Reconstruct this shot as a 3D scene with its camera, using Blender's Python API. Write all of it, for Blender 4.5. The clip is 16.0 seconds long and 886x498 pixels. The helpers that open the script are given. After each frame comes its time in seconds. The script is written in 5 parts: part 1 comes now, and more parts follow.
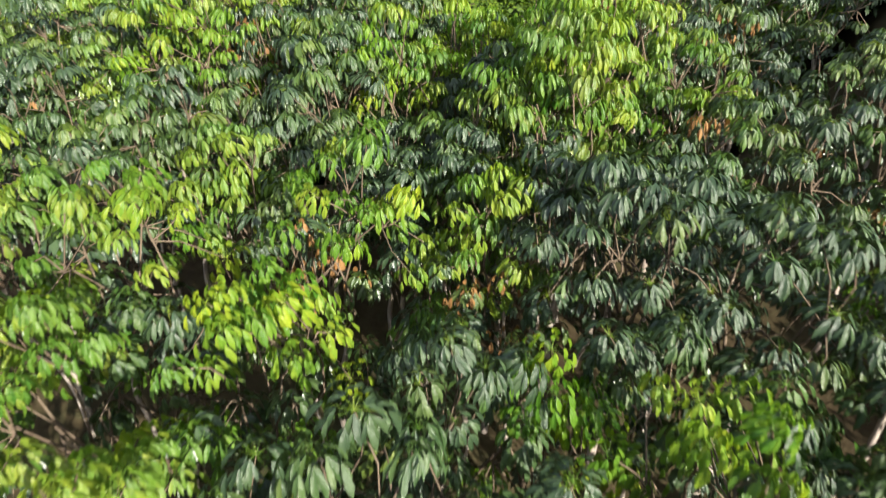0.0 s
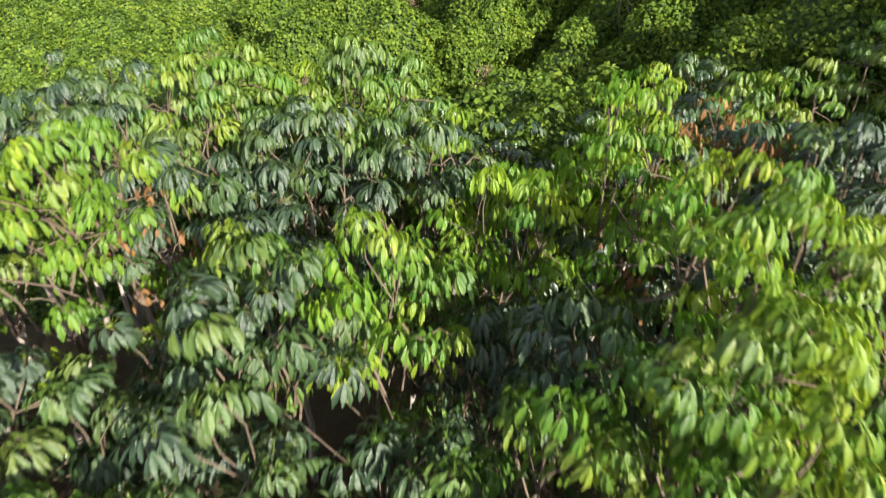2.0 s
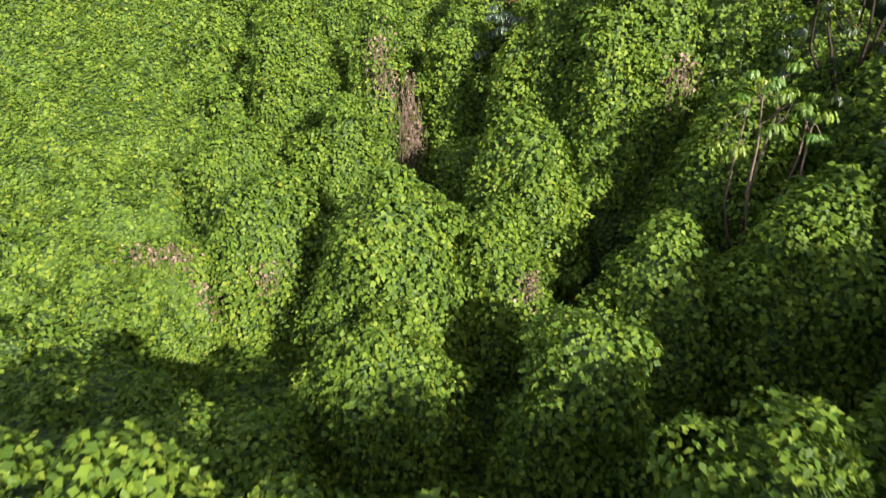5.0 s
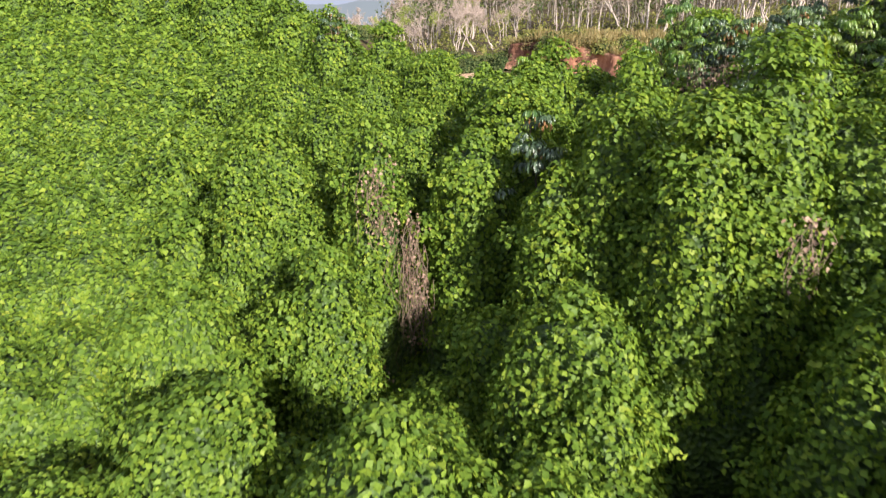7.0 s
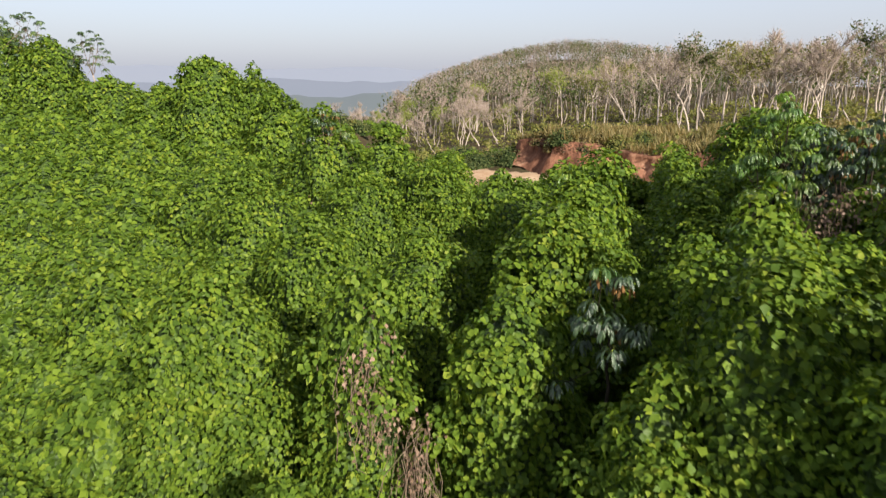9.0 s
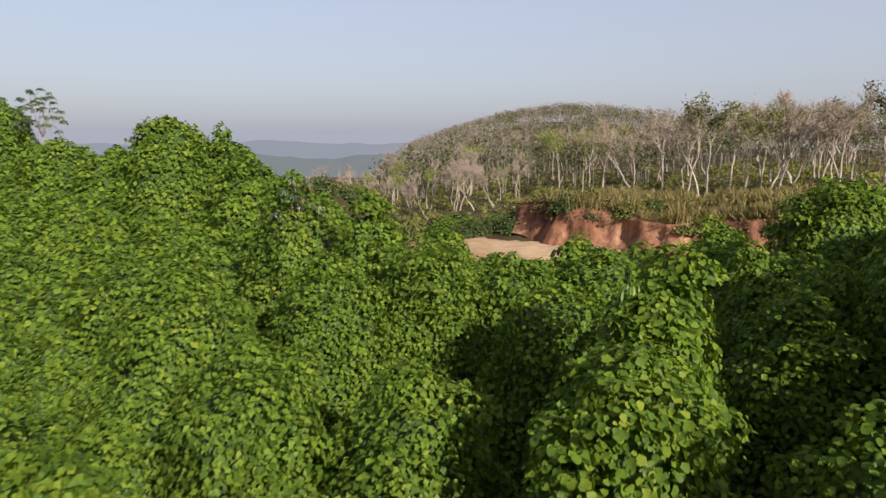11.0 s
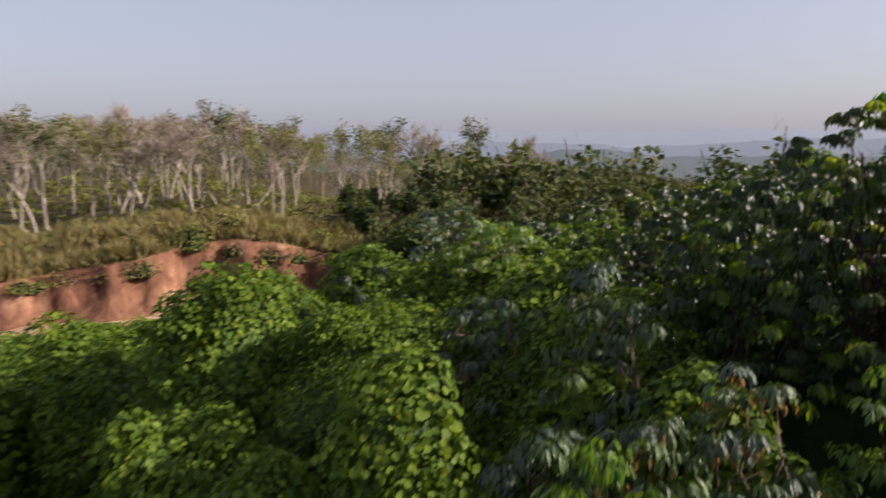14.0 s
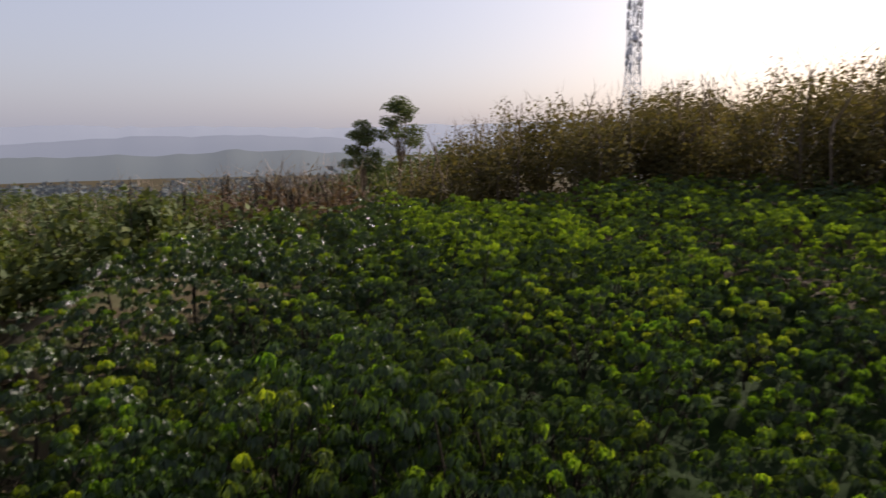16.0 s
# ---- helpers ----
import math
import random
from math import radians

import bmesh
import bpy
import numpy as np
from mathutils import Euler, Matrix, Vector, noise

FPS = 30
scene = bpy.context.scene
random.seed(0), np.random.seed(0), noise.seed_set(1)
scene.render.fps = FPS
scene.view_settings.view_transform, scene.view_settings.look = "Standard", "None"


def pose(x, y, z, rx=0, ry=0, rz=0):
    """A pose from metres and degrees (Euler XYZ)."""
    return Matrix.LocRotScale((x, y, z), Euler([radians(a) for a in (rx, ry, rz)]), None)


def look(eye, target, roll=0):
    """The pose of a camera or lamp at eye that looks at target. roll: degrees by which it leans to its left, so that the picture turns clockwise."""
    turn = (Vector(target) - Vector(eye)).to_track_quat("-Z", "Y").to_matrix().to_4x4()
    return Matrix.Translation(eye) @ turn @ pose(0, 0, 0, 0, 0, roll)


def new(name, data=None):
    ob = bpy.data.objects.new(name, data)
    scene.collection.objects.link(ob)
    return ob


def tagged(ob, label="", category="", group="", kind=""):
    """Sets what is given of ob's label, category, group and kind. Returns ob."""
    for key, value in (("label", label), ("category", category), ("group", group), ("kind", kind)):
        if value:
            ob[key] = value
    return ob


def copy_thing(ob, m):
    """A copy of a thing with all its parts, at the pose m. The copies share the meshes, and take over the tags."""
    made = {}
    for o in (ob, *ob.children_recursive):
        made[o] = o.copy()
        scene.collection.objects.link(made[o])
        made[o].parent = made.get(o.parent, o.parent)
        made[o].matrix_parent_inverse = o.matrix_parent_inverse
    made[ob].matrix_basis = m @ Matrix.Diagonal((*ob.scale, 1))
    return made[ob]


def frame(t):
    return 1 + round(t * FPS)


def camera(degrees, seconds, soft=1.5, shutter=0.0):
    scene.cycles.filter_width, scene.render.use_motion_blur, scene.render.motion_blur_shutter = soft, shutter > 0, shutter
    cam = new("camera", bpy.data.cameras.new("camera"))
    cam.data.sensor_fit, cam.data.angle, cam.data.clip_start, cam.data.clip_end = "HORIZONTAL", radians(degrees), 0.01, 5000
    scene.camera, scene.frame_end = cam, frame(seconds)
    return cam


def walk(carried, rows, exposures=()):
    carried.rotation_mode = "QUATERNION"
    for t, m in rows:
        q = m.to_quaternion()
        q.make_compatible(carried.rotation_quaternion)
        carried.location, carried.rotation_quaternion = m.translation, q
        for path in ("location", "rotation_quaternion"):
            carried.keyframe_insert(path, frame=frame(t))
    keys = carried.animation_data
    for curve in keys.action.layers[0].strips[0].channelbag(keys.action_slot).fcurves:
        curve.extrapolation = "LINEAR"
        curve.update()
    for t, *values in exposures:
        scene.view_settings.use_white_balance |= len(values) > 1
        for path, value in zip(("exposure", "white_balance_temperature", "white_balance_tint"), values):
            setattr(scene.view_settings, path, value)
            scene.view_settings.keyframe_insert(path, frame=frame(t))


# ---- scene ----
cam = camera(68.0, 16.0, soft=1.35, shutter=0.35)
METRES, EYE, TILT, LEAN, TURN = 40.0, 20.0, -35.8, 0.0, 0.0
ROWS = [
    (0.0, 0.0, 0.0, 0.0, 0.0, 0.0, -0.0),
    (0.5, -0.0004, 0.0218, 0.0162, 0.04, 0.09, -0.07),
    (1.0, -0.002, 0.0452, 0.033, 0.12, 0.26, -0.13),
    (1.5, -0.0034, 0.0688, 0.0512, 0.15, 0.64, -0.1),
    (2.0, -0.0044, 0.0938, 0.0703, 0.16, 1.01, -0.14),
    (2.5, -0.0058, 0.1198, 0.0897, 0.19, 1.42, -0.13),
    (3.0, -0.0077, 0.1463, 0.1092, 0.19, 1.89, -0.17),
    (3.5, -0.0096, 0.1724, 0.1282, 0.19, 2.77, -0.17),
    (4.0, -0.0115, 0.1978, 0.1469, 0.19, 3.99, -0.17),
    (6.5, -0.0212, 0.3302, 0.2443, 0.32, 12.13, -0.26),
    (7.0, -0.0229, 0.3568, 0.2639, 0.38, 13.92, -0.28),
    (7.5, -0.0259, 0.3831, 0.2837, 0.4, 15.69, -0.28),
    (8.0, -0.0281, 0.409, 0.3033, 0.44, 17.6, -0.31),
    (8.5, -0.0304, 0.4348, 0.3226, 0.41, 19.5, -0.31),
    (9.0, -0.0323, 0.4604, 0.3417, 0.43, 21.31, -0.33),
    (11.5, -0.0366, 0.5842, 0.4335, -6.43, 26.32, 4.64),
    (12.0, -0.0307, 0.6075, 0.4509, -14.85, 25.15, 10.53),
    (12.5, -0.0208, 0.6293, 0.4667, -23.23, 23.23, 16.0),
    (13.0, -0.0059, 0.6482, 0.4835, -31.54, 20.55, 20.9),
    (13.5, 0.0122, 0.6587, 0.5089, -36.75, 18.56, 23.59),
    (14.0, 0.0339, 0.663, 0.5377, -47.06, 14.07, 28.07),
    (14.5, 0.059, 0.6618, 0.5645, -59.53, 7.78, 32.18),
    (15.0, 0.0733, 0.6528, 0.5867, -75.96, -1.34, 35.28),
    (15.5, 0.0713, 0.638, 0.6057, -96.49, -13.53, 35.95),
    (16.0, 0.0687, 0.6235, 0.6249, -109.86, -21.44, 34.49),
]
EXPOSURES = [(0.0, 1.34, 6200, 10), (3.5, 1.5, 6050, 16), (6.5, 1.52, 6050, 17), (7.5, 1.33, 6150, 15), (9.0, 0.92, 6400, 12), (11.5, 0.5, 6400, 14), (13.0, 0.46, 6400, 16),
             (14.0, 0.52, 6400, 18), (16.0, 0.48, 6400, 19)]
# seconds, place, yaw and pitch at and across the gaps between the rows above
BETWEEN = [
    (4.2, -0.503, 10.375, 20.142, 0.223, -31.275),
    (6.3, -0.825, 15.907, 20.192, 0.394, -24.374),
    (9.2, -1.332, 23.423, 20.323, 0.509, -13.777),
    (10.2, -1.42, 25.94, 20.345, 0.50, -10.9),
    (10.85, -1.46, 27.57, 20.353, 0.30, -9.5),
    (11.3, -1.472, 28.705, 20.359, -3.781, -9.103),
]
POSES = [(t, pose(0, 0, EYE, TILT, LEAN, TURN) @ pose(METRES * x, METRES * y, METRES * z, 90 + pitch, roll, yaw)) for t, x, y, z, yaw, pitch, roll in ROWS]
POSES += [(t, pose(x, y, z, 90 + pitch, 0, yaw)) for t, x, y, z, yaw, pitch in BETWEEN]
walk(cam, sorted(POSES, key=lambda row: row[0]), EXPOSURES)

# ---------------------------------------------------------------- light
SUN_AZIMUTH, SUN_HEIGHT = 150.0, 27.0   # degrees clockwise from +y, degrees above the horizon
world = bpy.data.worlds.new("hazy_sky")
scene.world = world
world.use_nodes = True
wn, wl = world.node_tree.nodes, world.node_tree.links
sky = wn.new("ShaderNodeTexSky")
sky.sky_type = "NISHITA"
sky.sun_disc = False
sky.sun_elevation, sky.sun_rotation = radians(SUN_HEIGHT), radians(SUN_AZIMUTH)
sky.air_density, sky.dust_density, sky.ozone_density = 1.0, 3.2, 1.5
veil = wn.new("ShaderNodeMix")          # thin even haze over the whole sky
veil.data_type = "RGBA"
veil.inputs["Factor"].default_value = 0.50
veil.inputs[7].default_value = (5.5, 5.7, 6.5, 1)
wl.new(sky.outputs["Color"], veil.inputs[6])
wl.new(veil.outputs[2], wn["Background"].inputs["Color"])
wn["Background"].inputs["Strength"].default_value = 0.088

sun = new("sun", bpy.data.lights.new("sun", "SUN"))
sun.data.energy, sun.data.angle, sun.data.color = 6.0, radians(0.6), (1.0, 0.91, 0.78)
sa, se = radians(SUN_AZIMUTH), radians(SUN_HEIGHT)
sun.matrix_basis = look((math.sin(sa) * math.cos(se) * 300, math.cos(sa) * math.cos(se) * 300, math.sin(se) * 300), (0, 0, 0))


# ---------------------------------------------------------------- materials
def nodes_of(name):
    m = bpy.data.materials.new(name)
    m.use_nodes = True
    return m, m.node_tree.nodes, m.node_tree.links, m.node_tree.nodes["Principled BSDF"]


def ramp(n, stops):
    r = n.new("ShaderNodeValToRGB")
    while len(r.color_ramp.elements) < len(stops):
        r.color_ramp.elements.new(0.5)
    for e, (p, c) in zip(r.color_ramp.elements, stops):
        e.position, e.color = p, (*c, 1)
    return r


def leaf_material(name, stops, young=None, rough=0.42, through_light=0.3, patch=0.9, sheen=0.5, young_light=0.0, own=0.6, glow_through=(1.5, 1.45, 0.6)):
    """Leaf: colour by leaf, patches of a larger scale, an optional young tint by the attribute 'age', light passing through the blade."""
    m, n, l, b = nodes_of(name)
    geo = n.new("ShaderNodeNewGeometry")
    co = n.new("ShaderNodeTexCoord")
    big = n.new("ShaderNodeTexNoise")
    big.inputs["Scale"].default_value, big.inputs["Detail"].default_value = patch, 2
    l.new(geo.outputs["Position"], big.inputs["Vector"])
    mixv = n.new("ShaderNodeMath")
    mixv.operation = "MULTIPLY_ADD"
    mixv.inputs[1].default_value = own
    l.new(geo.outputs["Random Per Island"], mixv.inputs[0])
    sc = n.new("ShaderNodeMath")
    sc.operation = "MULTIPLY"
    sc.inputs[1].default_value = 0.9 - own * 0.8
    l.new(big.outputs["Fac"], sc.inputs[0])
    l.new(sc.outputs[0], mixv.inputs[2])
    r = ramp(n, stops)
    l.new(mixv.outputs[0], r.inputs["Fac"])
    colour = r.outputs["Color"]
    if young:
        ry = ramp(n, young)
        oi, both, small = n.new("ShaderNodeObjectInfo"), n.new("ShaderNodeMath"), n.new("ShaderNodeMath")
        both.operation, small.operation = "MULTIPLY_ADD", "MULTIPLY"
        both.inputs[1].default_value, small.inputs[1].default_value = 0.62, 0.38
        l.new(geo.outputs["Random Per Island"], small.inputs[0])
        l.new(oi.outputs["Random"], both.inputs[0])
        l.new(small.outputs[0], both.inputs[2])
        l.new(both.outputs[0], ry.inputs["Fac"])
        at = n.new("ShaderNodeAttribute")
        at.attribute_name = "age"
        mx = n.new("ShaderNodeMix")
        mx.data_type = "RGBA"
        l.new(at.outputs["Fac"], mx.inputs["Factor"])
        l.new(colour, mx.inputs[6])
        l.new(ry.outputs["Color"], mx.inputs[7])
        colour = mx.outputs[2]
    fine = n.new("ShaderNodeTexNoise")
    fine.inputs["Scale"].default_value, fine.inputs["Detail"].default_value = 60, 3
    l.new(co.outputs["Object"], fine.inputs["Vector"])
    bump = n.new("ShaderNodeBump")
    bump.inputs["Strength"].default_value, bump.inputs["Distance"].default_value = 0.35, 0.01
    l.new(fine.outputs["Fac"], bump.inputs["Height"])
    l.new(bump.outputs["Normal"], b.inputs["Normal"])
    l.new(colour, b.inputs["Base Color"])
    b.inputs["Roughness"].default_value = rough
    b.inputs["Specular IOR Level"].default_value = sheen
    tr = n.new("ShaderNodeBsdfTranslucent")
    warm = n.new("ShaderNodeMix")
    warm.data_type, warm.blend_type = "RGBA", "MULTIPLY"
    warm.inputs["Factor"].default_value = 1.0
    warm.inputs[7].default_value = (*glow_through, 1)
    l.new(colour, warm.inputs[6])
    l.new(warm.outputs[2], tr.inputs["Color"])
    ms = n.new("ShaderNodeMixShader")
    ms.inputs["Fac"].default_value = through_light
    if young:
        more = n.new("ShaderNodeMath")
        more.operation = "MULTIPLY_ADD"
        more.inputs[1].default_value, more.inputs[2].default_value = young_light, through_light
        l.new(at.outputs["Fac"], more.inputs[0])
        l.new(more.outputs[0], ms.inputs["Fac"])
    l.new(b.outputs[0], ms.inputs[1])
    l.new(tr.outputs[0], ms.inputs[2])
    l.new(ms.outputs[0], n["Material Output"].inputs["Surface"])
    return m


def rough_material(name, stops, scale, fine_scale, rough=0.9, bump_height=0.03, stretch=(1, 1, 1), per_object=0.0):
    """Earth, bark and the like: two scales of noise for colour, a third for relief."""
    m, n, l, b = nodes_of(name)
    geo = n.new("ShaderNodeNewGeometry")
    mp = n.new("ShaderNodeMapping")
    mp.inputs["Scale"].default_value = stretch
    l.new(geo.outputs["Position"], mp.inputs["Vector"])
    n1, n2 = n.new("ShaderNodeTexNoise"), n.new("ShaderNodeTexNoise")
    n1.inputs["Scale"].default_value, n1.inputs["Detail"].default_value = scale, 4
    n2.inputs["Scale"].default_value, n2.inputs["Detail"].default_value = fine_scale, 6
    n2.inputs["Roughness"].default_value = 0.7
    l.new(mp.outputs[0], n1.inputs["Vector"])
    l.new(mp.outputs[0], n2.inputs["Vector"])
    add = n.new("ShaderNodeMix")
    add.data_type = "FLOAT"
    add.inputs["Factor"].default_value = 0.45
    l.new(n1.outputs["Fac"], add.inputs[2])
    l.new(n2.outputs["Fac"], add.inputs[3])
    value = add.outputs[0]
    if per_object:
        oi = n.new("ShaderNodeObjectInfo")
        ma = n.new("ShaderNodeMath")
        ma.operation = "MULTIPLY_ADD"
        ma.inputs[1].default_value = per_object
        l.new(oi.outputs["Random"], ma.inputs[0])
        l.new(value, ma.inputs[2])
        value = ma.outputs[0]
    r = ramp(n, stops)
    l.new(value, r.inputs["Fac"])
    l.new(r.outputs["Color"], b.inputs["Base Color"])
    bump = n.new("ShaderNodeBump")
    bump.inputs["Strength"].default_value, bump.inputs["Distance"].default_value = 0.8, bump_height
    l.new(n2.outputs["Fac"], bump.inputs["Height"])
    l.new(bump.outputs["Normal"], b.inputs["Normal"])
    b.inputs["Roughness"].default_value = rough
    b.inputs["Specular IOR Level"].default_value = 0.04
    return m


def plain(name, colour, rough=0.6, metal=0.0, glow=None, glow_strength=0.0):
    m, n, l, b = nodes_of(name)
    b.inputs["Base Color"].default_value = (*colour, 1)
    b.inputs["Roughness"].default_value, b.inputs["Metallic"].default_value = rough, metal
    if glow:
        b.inputs["Emission Color"].default_value = (*glow, 1)
        b.inputs["Emission Strength"].default_value = glow_strength
    return m


VINE = leaf_material("vine_leaf", [(0.1, (0.029, 0.057, 0.009)), (0.4, (0.069, 0.121, 0.0145)), (0.72, (0.126, 0.188, 0.019)), (0.97, (0.218, 0.243, 0.029))], patch=0.7, rough=0.5, through_light=0.34, sheen=0.12, own=0.6)
RUBBER = leaf_material("rubber_leaf", [(0.0, (0.013, 0.027, 0.013)), (0.5, (0.030, 0.054, 0.024)), (1.0, (0.055, 0.088, 0.034))],
                       young=[(0.0, (0.06, 0.165, 0.018)), (0.5, (0.15, 0.265, 0.022)), (1.0, (0.32, 0.375, 0.030))], rough=0.30, through_light=0.10, young_light=0.38, sheen=0.45)
# copy of the rubber leaf with the backlit rise's shade in its greens
SHADED_RUBBER = leaf_material("shaded_rubber_leaf", [(0.0, (0.006, 0.014, 0.005)), (0.5, (0.013, 0.029, 0.008)), (1.0, (0.027, 0.050, 0.012))],
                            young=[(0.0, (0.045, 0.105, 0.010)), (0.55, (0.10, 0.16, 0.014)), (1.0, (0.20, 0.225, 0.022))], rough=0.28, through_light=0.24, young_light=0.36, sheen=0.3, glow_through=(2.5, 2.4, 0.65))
RUSSET = leaf_material("withered_rubber_leaf", [(0.0, (0.09, 0.045, 0.017)), (0.5, (0.195, 0.10, 0.033)), (1.0, (0.34, 0.20, 0.078))], rough=0.6, through_light=0.25, sheen=0.3)
BROWN = leaf_material("red_brown_leaf", [(0.0, (0.05, 0.032, 0.022)), (0.5, (0.095, 0.058, 0.04)), (1.0, (0.15, 0.10, 0.065))], rough=0.8, through_light=0.2, patch=0.1, sheen=0.1)
DRY = leaf_material("dry_leaf", [(0.0, (0.10, 0.062, 0.04)), (0.5, (0.18, 0.115, 0.075)), (1.0, (0.28, 0.20, 0.135))], rough=0.7, through_light=0.2)
RIDGE = leaf_material("ridge_leaf", [(0.0, (0.038, 0.038, 0.017)), (0.5, (0.078, 0.066, 0.029)), (1.0, (0.13, 0.10, 0.045))], rough=0.8, through_light=0.32, patch=0.12, sheen=0.1)
OLIVE = leaf_material("olive_leaf", [(0.0, (0.06, 0.075, 0.02)), (0.5, (0.14, 0.15, 0.04)), (1.0, (0.22, 0.19, 0.06))], rough=0.7, through_light=0.3, patch=0.15, sheen=0.15)
WOODS = leaf_material("woods_leaf", [(0.0, (0.03, 0.045, 0.018)), (0.5, (0.06, 0.08, 0.025)), (1.0, (0.12, 0.125, 0.04))], rough=0.7, through_light=0.25, patch=0.1, sheen=0.15)
TWIG = leaf_material("bare_twig", [(0.0, (0.17, 0.13, 0.11)), (0.5, (0.28, 0.225, 0.19)), (1.0, (0.42, 0.35, 0.30))], rough=0.9, through_light=0.1, patch=0.1, sheen=0.1)
HILL_TWIG = leaf_material("hill_twig", [(0.0, (0.085, 0.07, 0.058)), (0.5, (0.15, 0.122, 0.10)), (1.0, (0.22, 0.185, 0.155))], rough=0.9, through_light=0.15, patch=0.05, sheen=0.05)
SPRING = leaf_material("spring_leaf", [(0.0, (0.09, 0.12, 0.025)), (0.5, (0.16, 0.20, 0.04)), (1.0, (0.25, 0.28, 0.06))], rough=0.7, through_light=0.3, patch=0.1, sheen=0.15)
GRASS = leaf_material("dry_grass", [(0.0, (0.075, 0.085, 0.022)), (0.5, (0.15, 0.122, 0.042)), (1.0, (0.26, 0.185, 0.075))], rough=0.7, through_light=0.3, patch=0.25)
# near-black green that stands in for the shade inside foliage
SHADE_FILL = rough_material("shade_fill", [(0.3, (0.010, 0.016, 0.006)), (0.55, (0.02, 0.034, 0.011)), (0.75, (0.038, 0.034, 0.017))], 2.5, 17, bump_height=0.08)


def leaf_layer(name, stops, scale):
    """The lower, closed layer of a vine: leaf-sized cells, each with its own shade-darkened green, tilted against its
    neighbours.
    """
    m, n, l, b = nodes_of(name)
    geo = n.new("ShaderNodeNewGeometry")
    vor, edge, big = n.new("ShaderNodeTexVoronoi"), n.new("ShaderNodeTexVoronoi"), n.new("ShaderNodeTexNoise")
    vor.inputs["Scale"].default_value = edge.inputs["Scale"].default_value = scale
    big.inputs["Scale"].default_value = 1.2
    for t in (vor, edge, big):
        l.new(geo.outputs["Position"], t.inputs["Vector"])
    sep = n.new("ShaderNodeSeparateColor")
    l.new(vor.outputs["Color"], sep.inputs["Color"])
    mx = n.new("ShaderNodeMix")
    mx.data_type = "FLOAT"
    mx.inputs["Factor"].default_value = 0.35
    l.new(sep.outputs[0], mx.inputs[2])
    l.new(big.outputs["Fac"], mx.inputs[3])
    r = ramp(n, stops)
    l.new(mx.outputs[0], r.inputs["Fac"])
    l.new(r.outputs["Color"], b.inputs["Base Color"])
    add = n.new("ShaderNodeMath")
    add.operation = "MULTIPLY_ADD"
    add.inputs[1].default_value = 0.6
    l.new(sep.outputs[1], add.inputs[0])
    l.new(vor.outputs["Distance"], add.inputs[2])
    bump = n.new("ShaderNodeBump")
    bump.inputs["Strength"].default_value, bump.inputs["Distance"].default_value = 1.0, 0.09
    l.new(add.outputs[0], bump.inputs["Height"])
    l.new(bump.outputs["Normal"], b.inputs["Normal"])
    b.inputs["Roughness"].default_value, b.inputs["Specular IOR Level"].default_value = 0.6, 0.25
    return m


# greens darkened from the vine leaf's: shade between leaves as colour
LEAFMAT = leaf_layer("vine_shade_layer", [(0.15, (0.018, 0.036, 0.007)), (0.5, (0.042, 0.076, 0.011)), (0.85, (0.085, 0.132, 0.017))], 9.0)
BARK = rough_material("pale_bark", [(0.3, (0.14, 0.112, 0.09)), (0.5, (0.28, 0.235, 0.195)), (0.7, (0.44, 0.385, 0.325))], 2.0, 16, bump_height=0.02, stretch=(1, 1, 0.35), per_object=0.08)
STEM = rough_material("brown_stem", [(0.3, (0.07, 0.05, 0.035)), (0.6, (0.15, 0.115, 0.08)), (0.8, (0.25, 0.205, 0.155))], 3.0, 25, bump_height=0.01)
# brown stem darkened, so the wood's colour carries the shade of the crowns
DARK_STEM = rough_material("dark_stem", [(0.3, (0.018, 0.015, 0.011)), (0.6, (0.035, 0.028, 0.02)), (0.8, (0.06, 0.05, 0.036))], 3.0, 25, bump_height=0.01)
GREY_BARK = rough_material("grey_bark", [(0.3, (0.12, 0.10, 0.085)), (0.5, (0.21, 0.185, 0.16)), (0.7, (0.33, 0.30, 0.26))], 0.5, 8, bump_height=0.02)
SOIL = rough_material("forest_soil", [(0.3, (0.032, 0.022, 0.013)), (0.5, (0.058, 0.045, 0.024)), (0.7, (0.058, 0.066, 0.028))], 0.25, 5, bump_height=0.05)
SAND = rough_material("bare_sand", [(0.34, (0.15, 0.085, 0.045)), (0.48, (0.28, 0.175, 0.098)), (0.68, (0.42, 0.31, 0.20))], 0.12, 1.6, bump_height=0.06)
CLAY = rough_material("red_clay", [(0.36, (0.06, 0.030, 0.020)), (0.46, (0.135, 0.063, 0.039)), (0.55, (0.235, 0.118, 0.072)), (0.66, (0.40, 0.255, 0.165))], 0.35, 2.2, bump_height=0.14, stretch=(1, 1, 0.28))


# ---------------------------------------------------------------- mesh helpers
rng = np.random.default_rng(7)


def smooth(a, b, v):
    t = np.clip((v - a) / (b - a), 0, 1)
    return t * t * (3 - 2 * t)


def lumps(x, y, seed, size, octaves=3):
    """Smooth noise about 0, from sums of turned sines."""
    g = np.random.default_rng(seed)
    out, amp, freq = 0.0, 1.0, 2 * math.pi / size
    for _ in range(octaves):
        for _ in range(3):
            a, p = g.uniform(0, 2 * math.pi), g.uniform(0, 6.3)
            out = out + amp * np.sin((x * math.cos(a) + y * math.sin(a)) * freq * g.uniform(0.75, 1.3) + p)
        amp, freq = amp * 0.5, freq * 2.1
    return out / 3.5


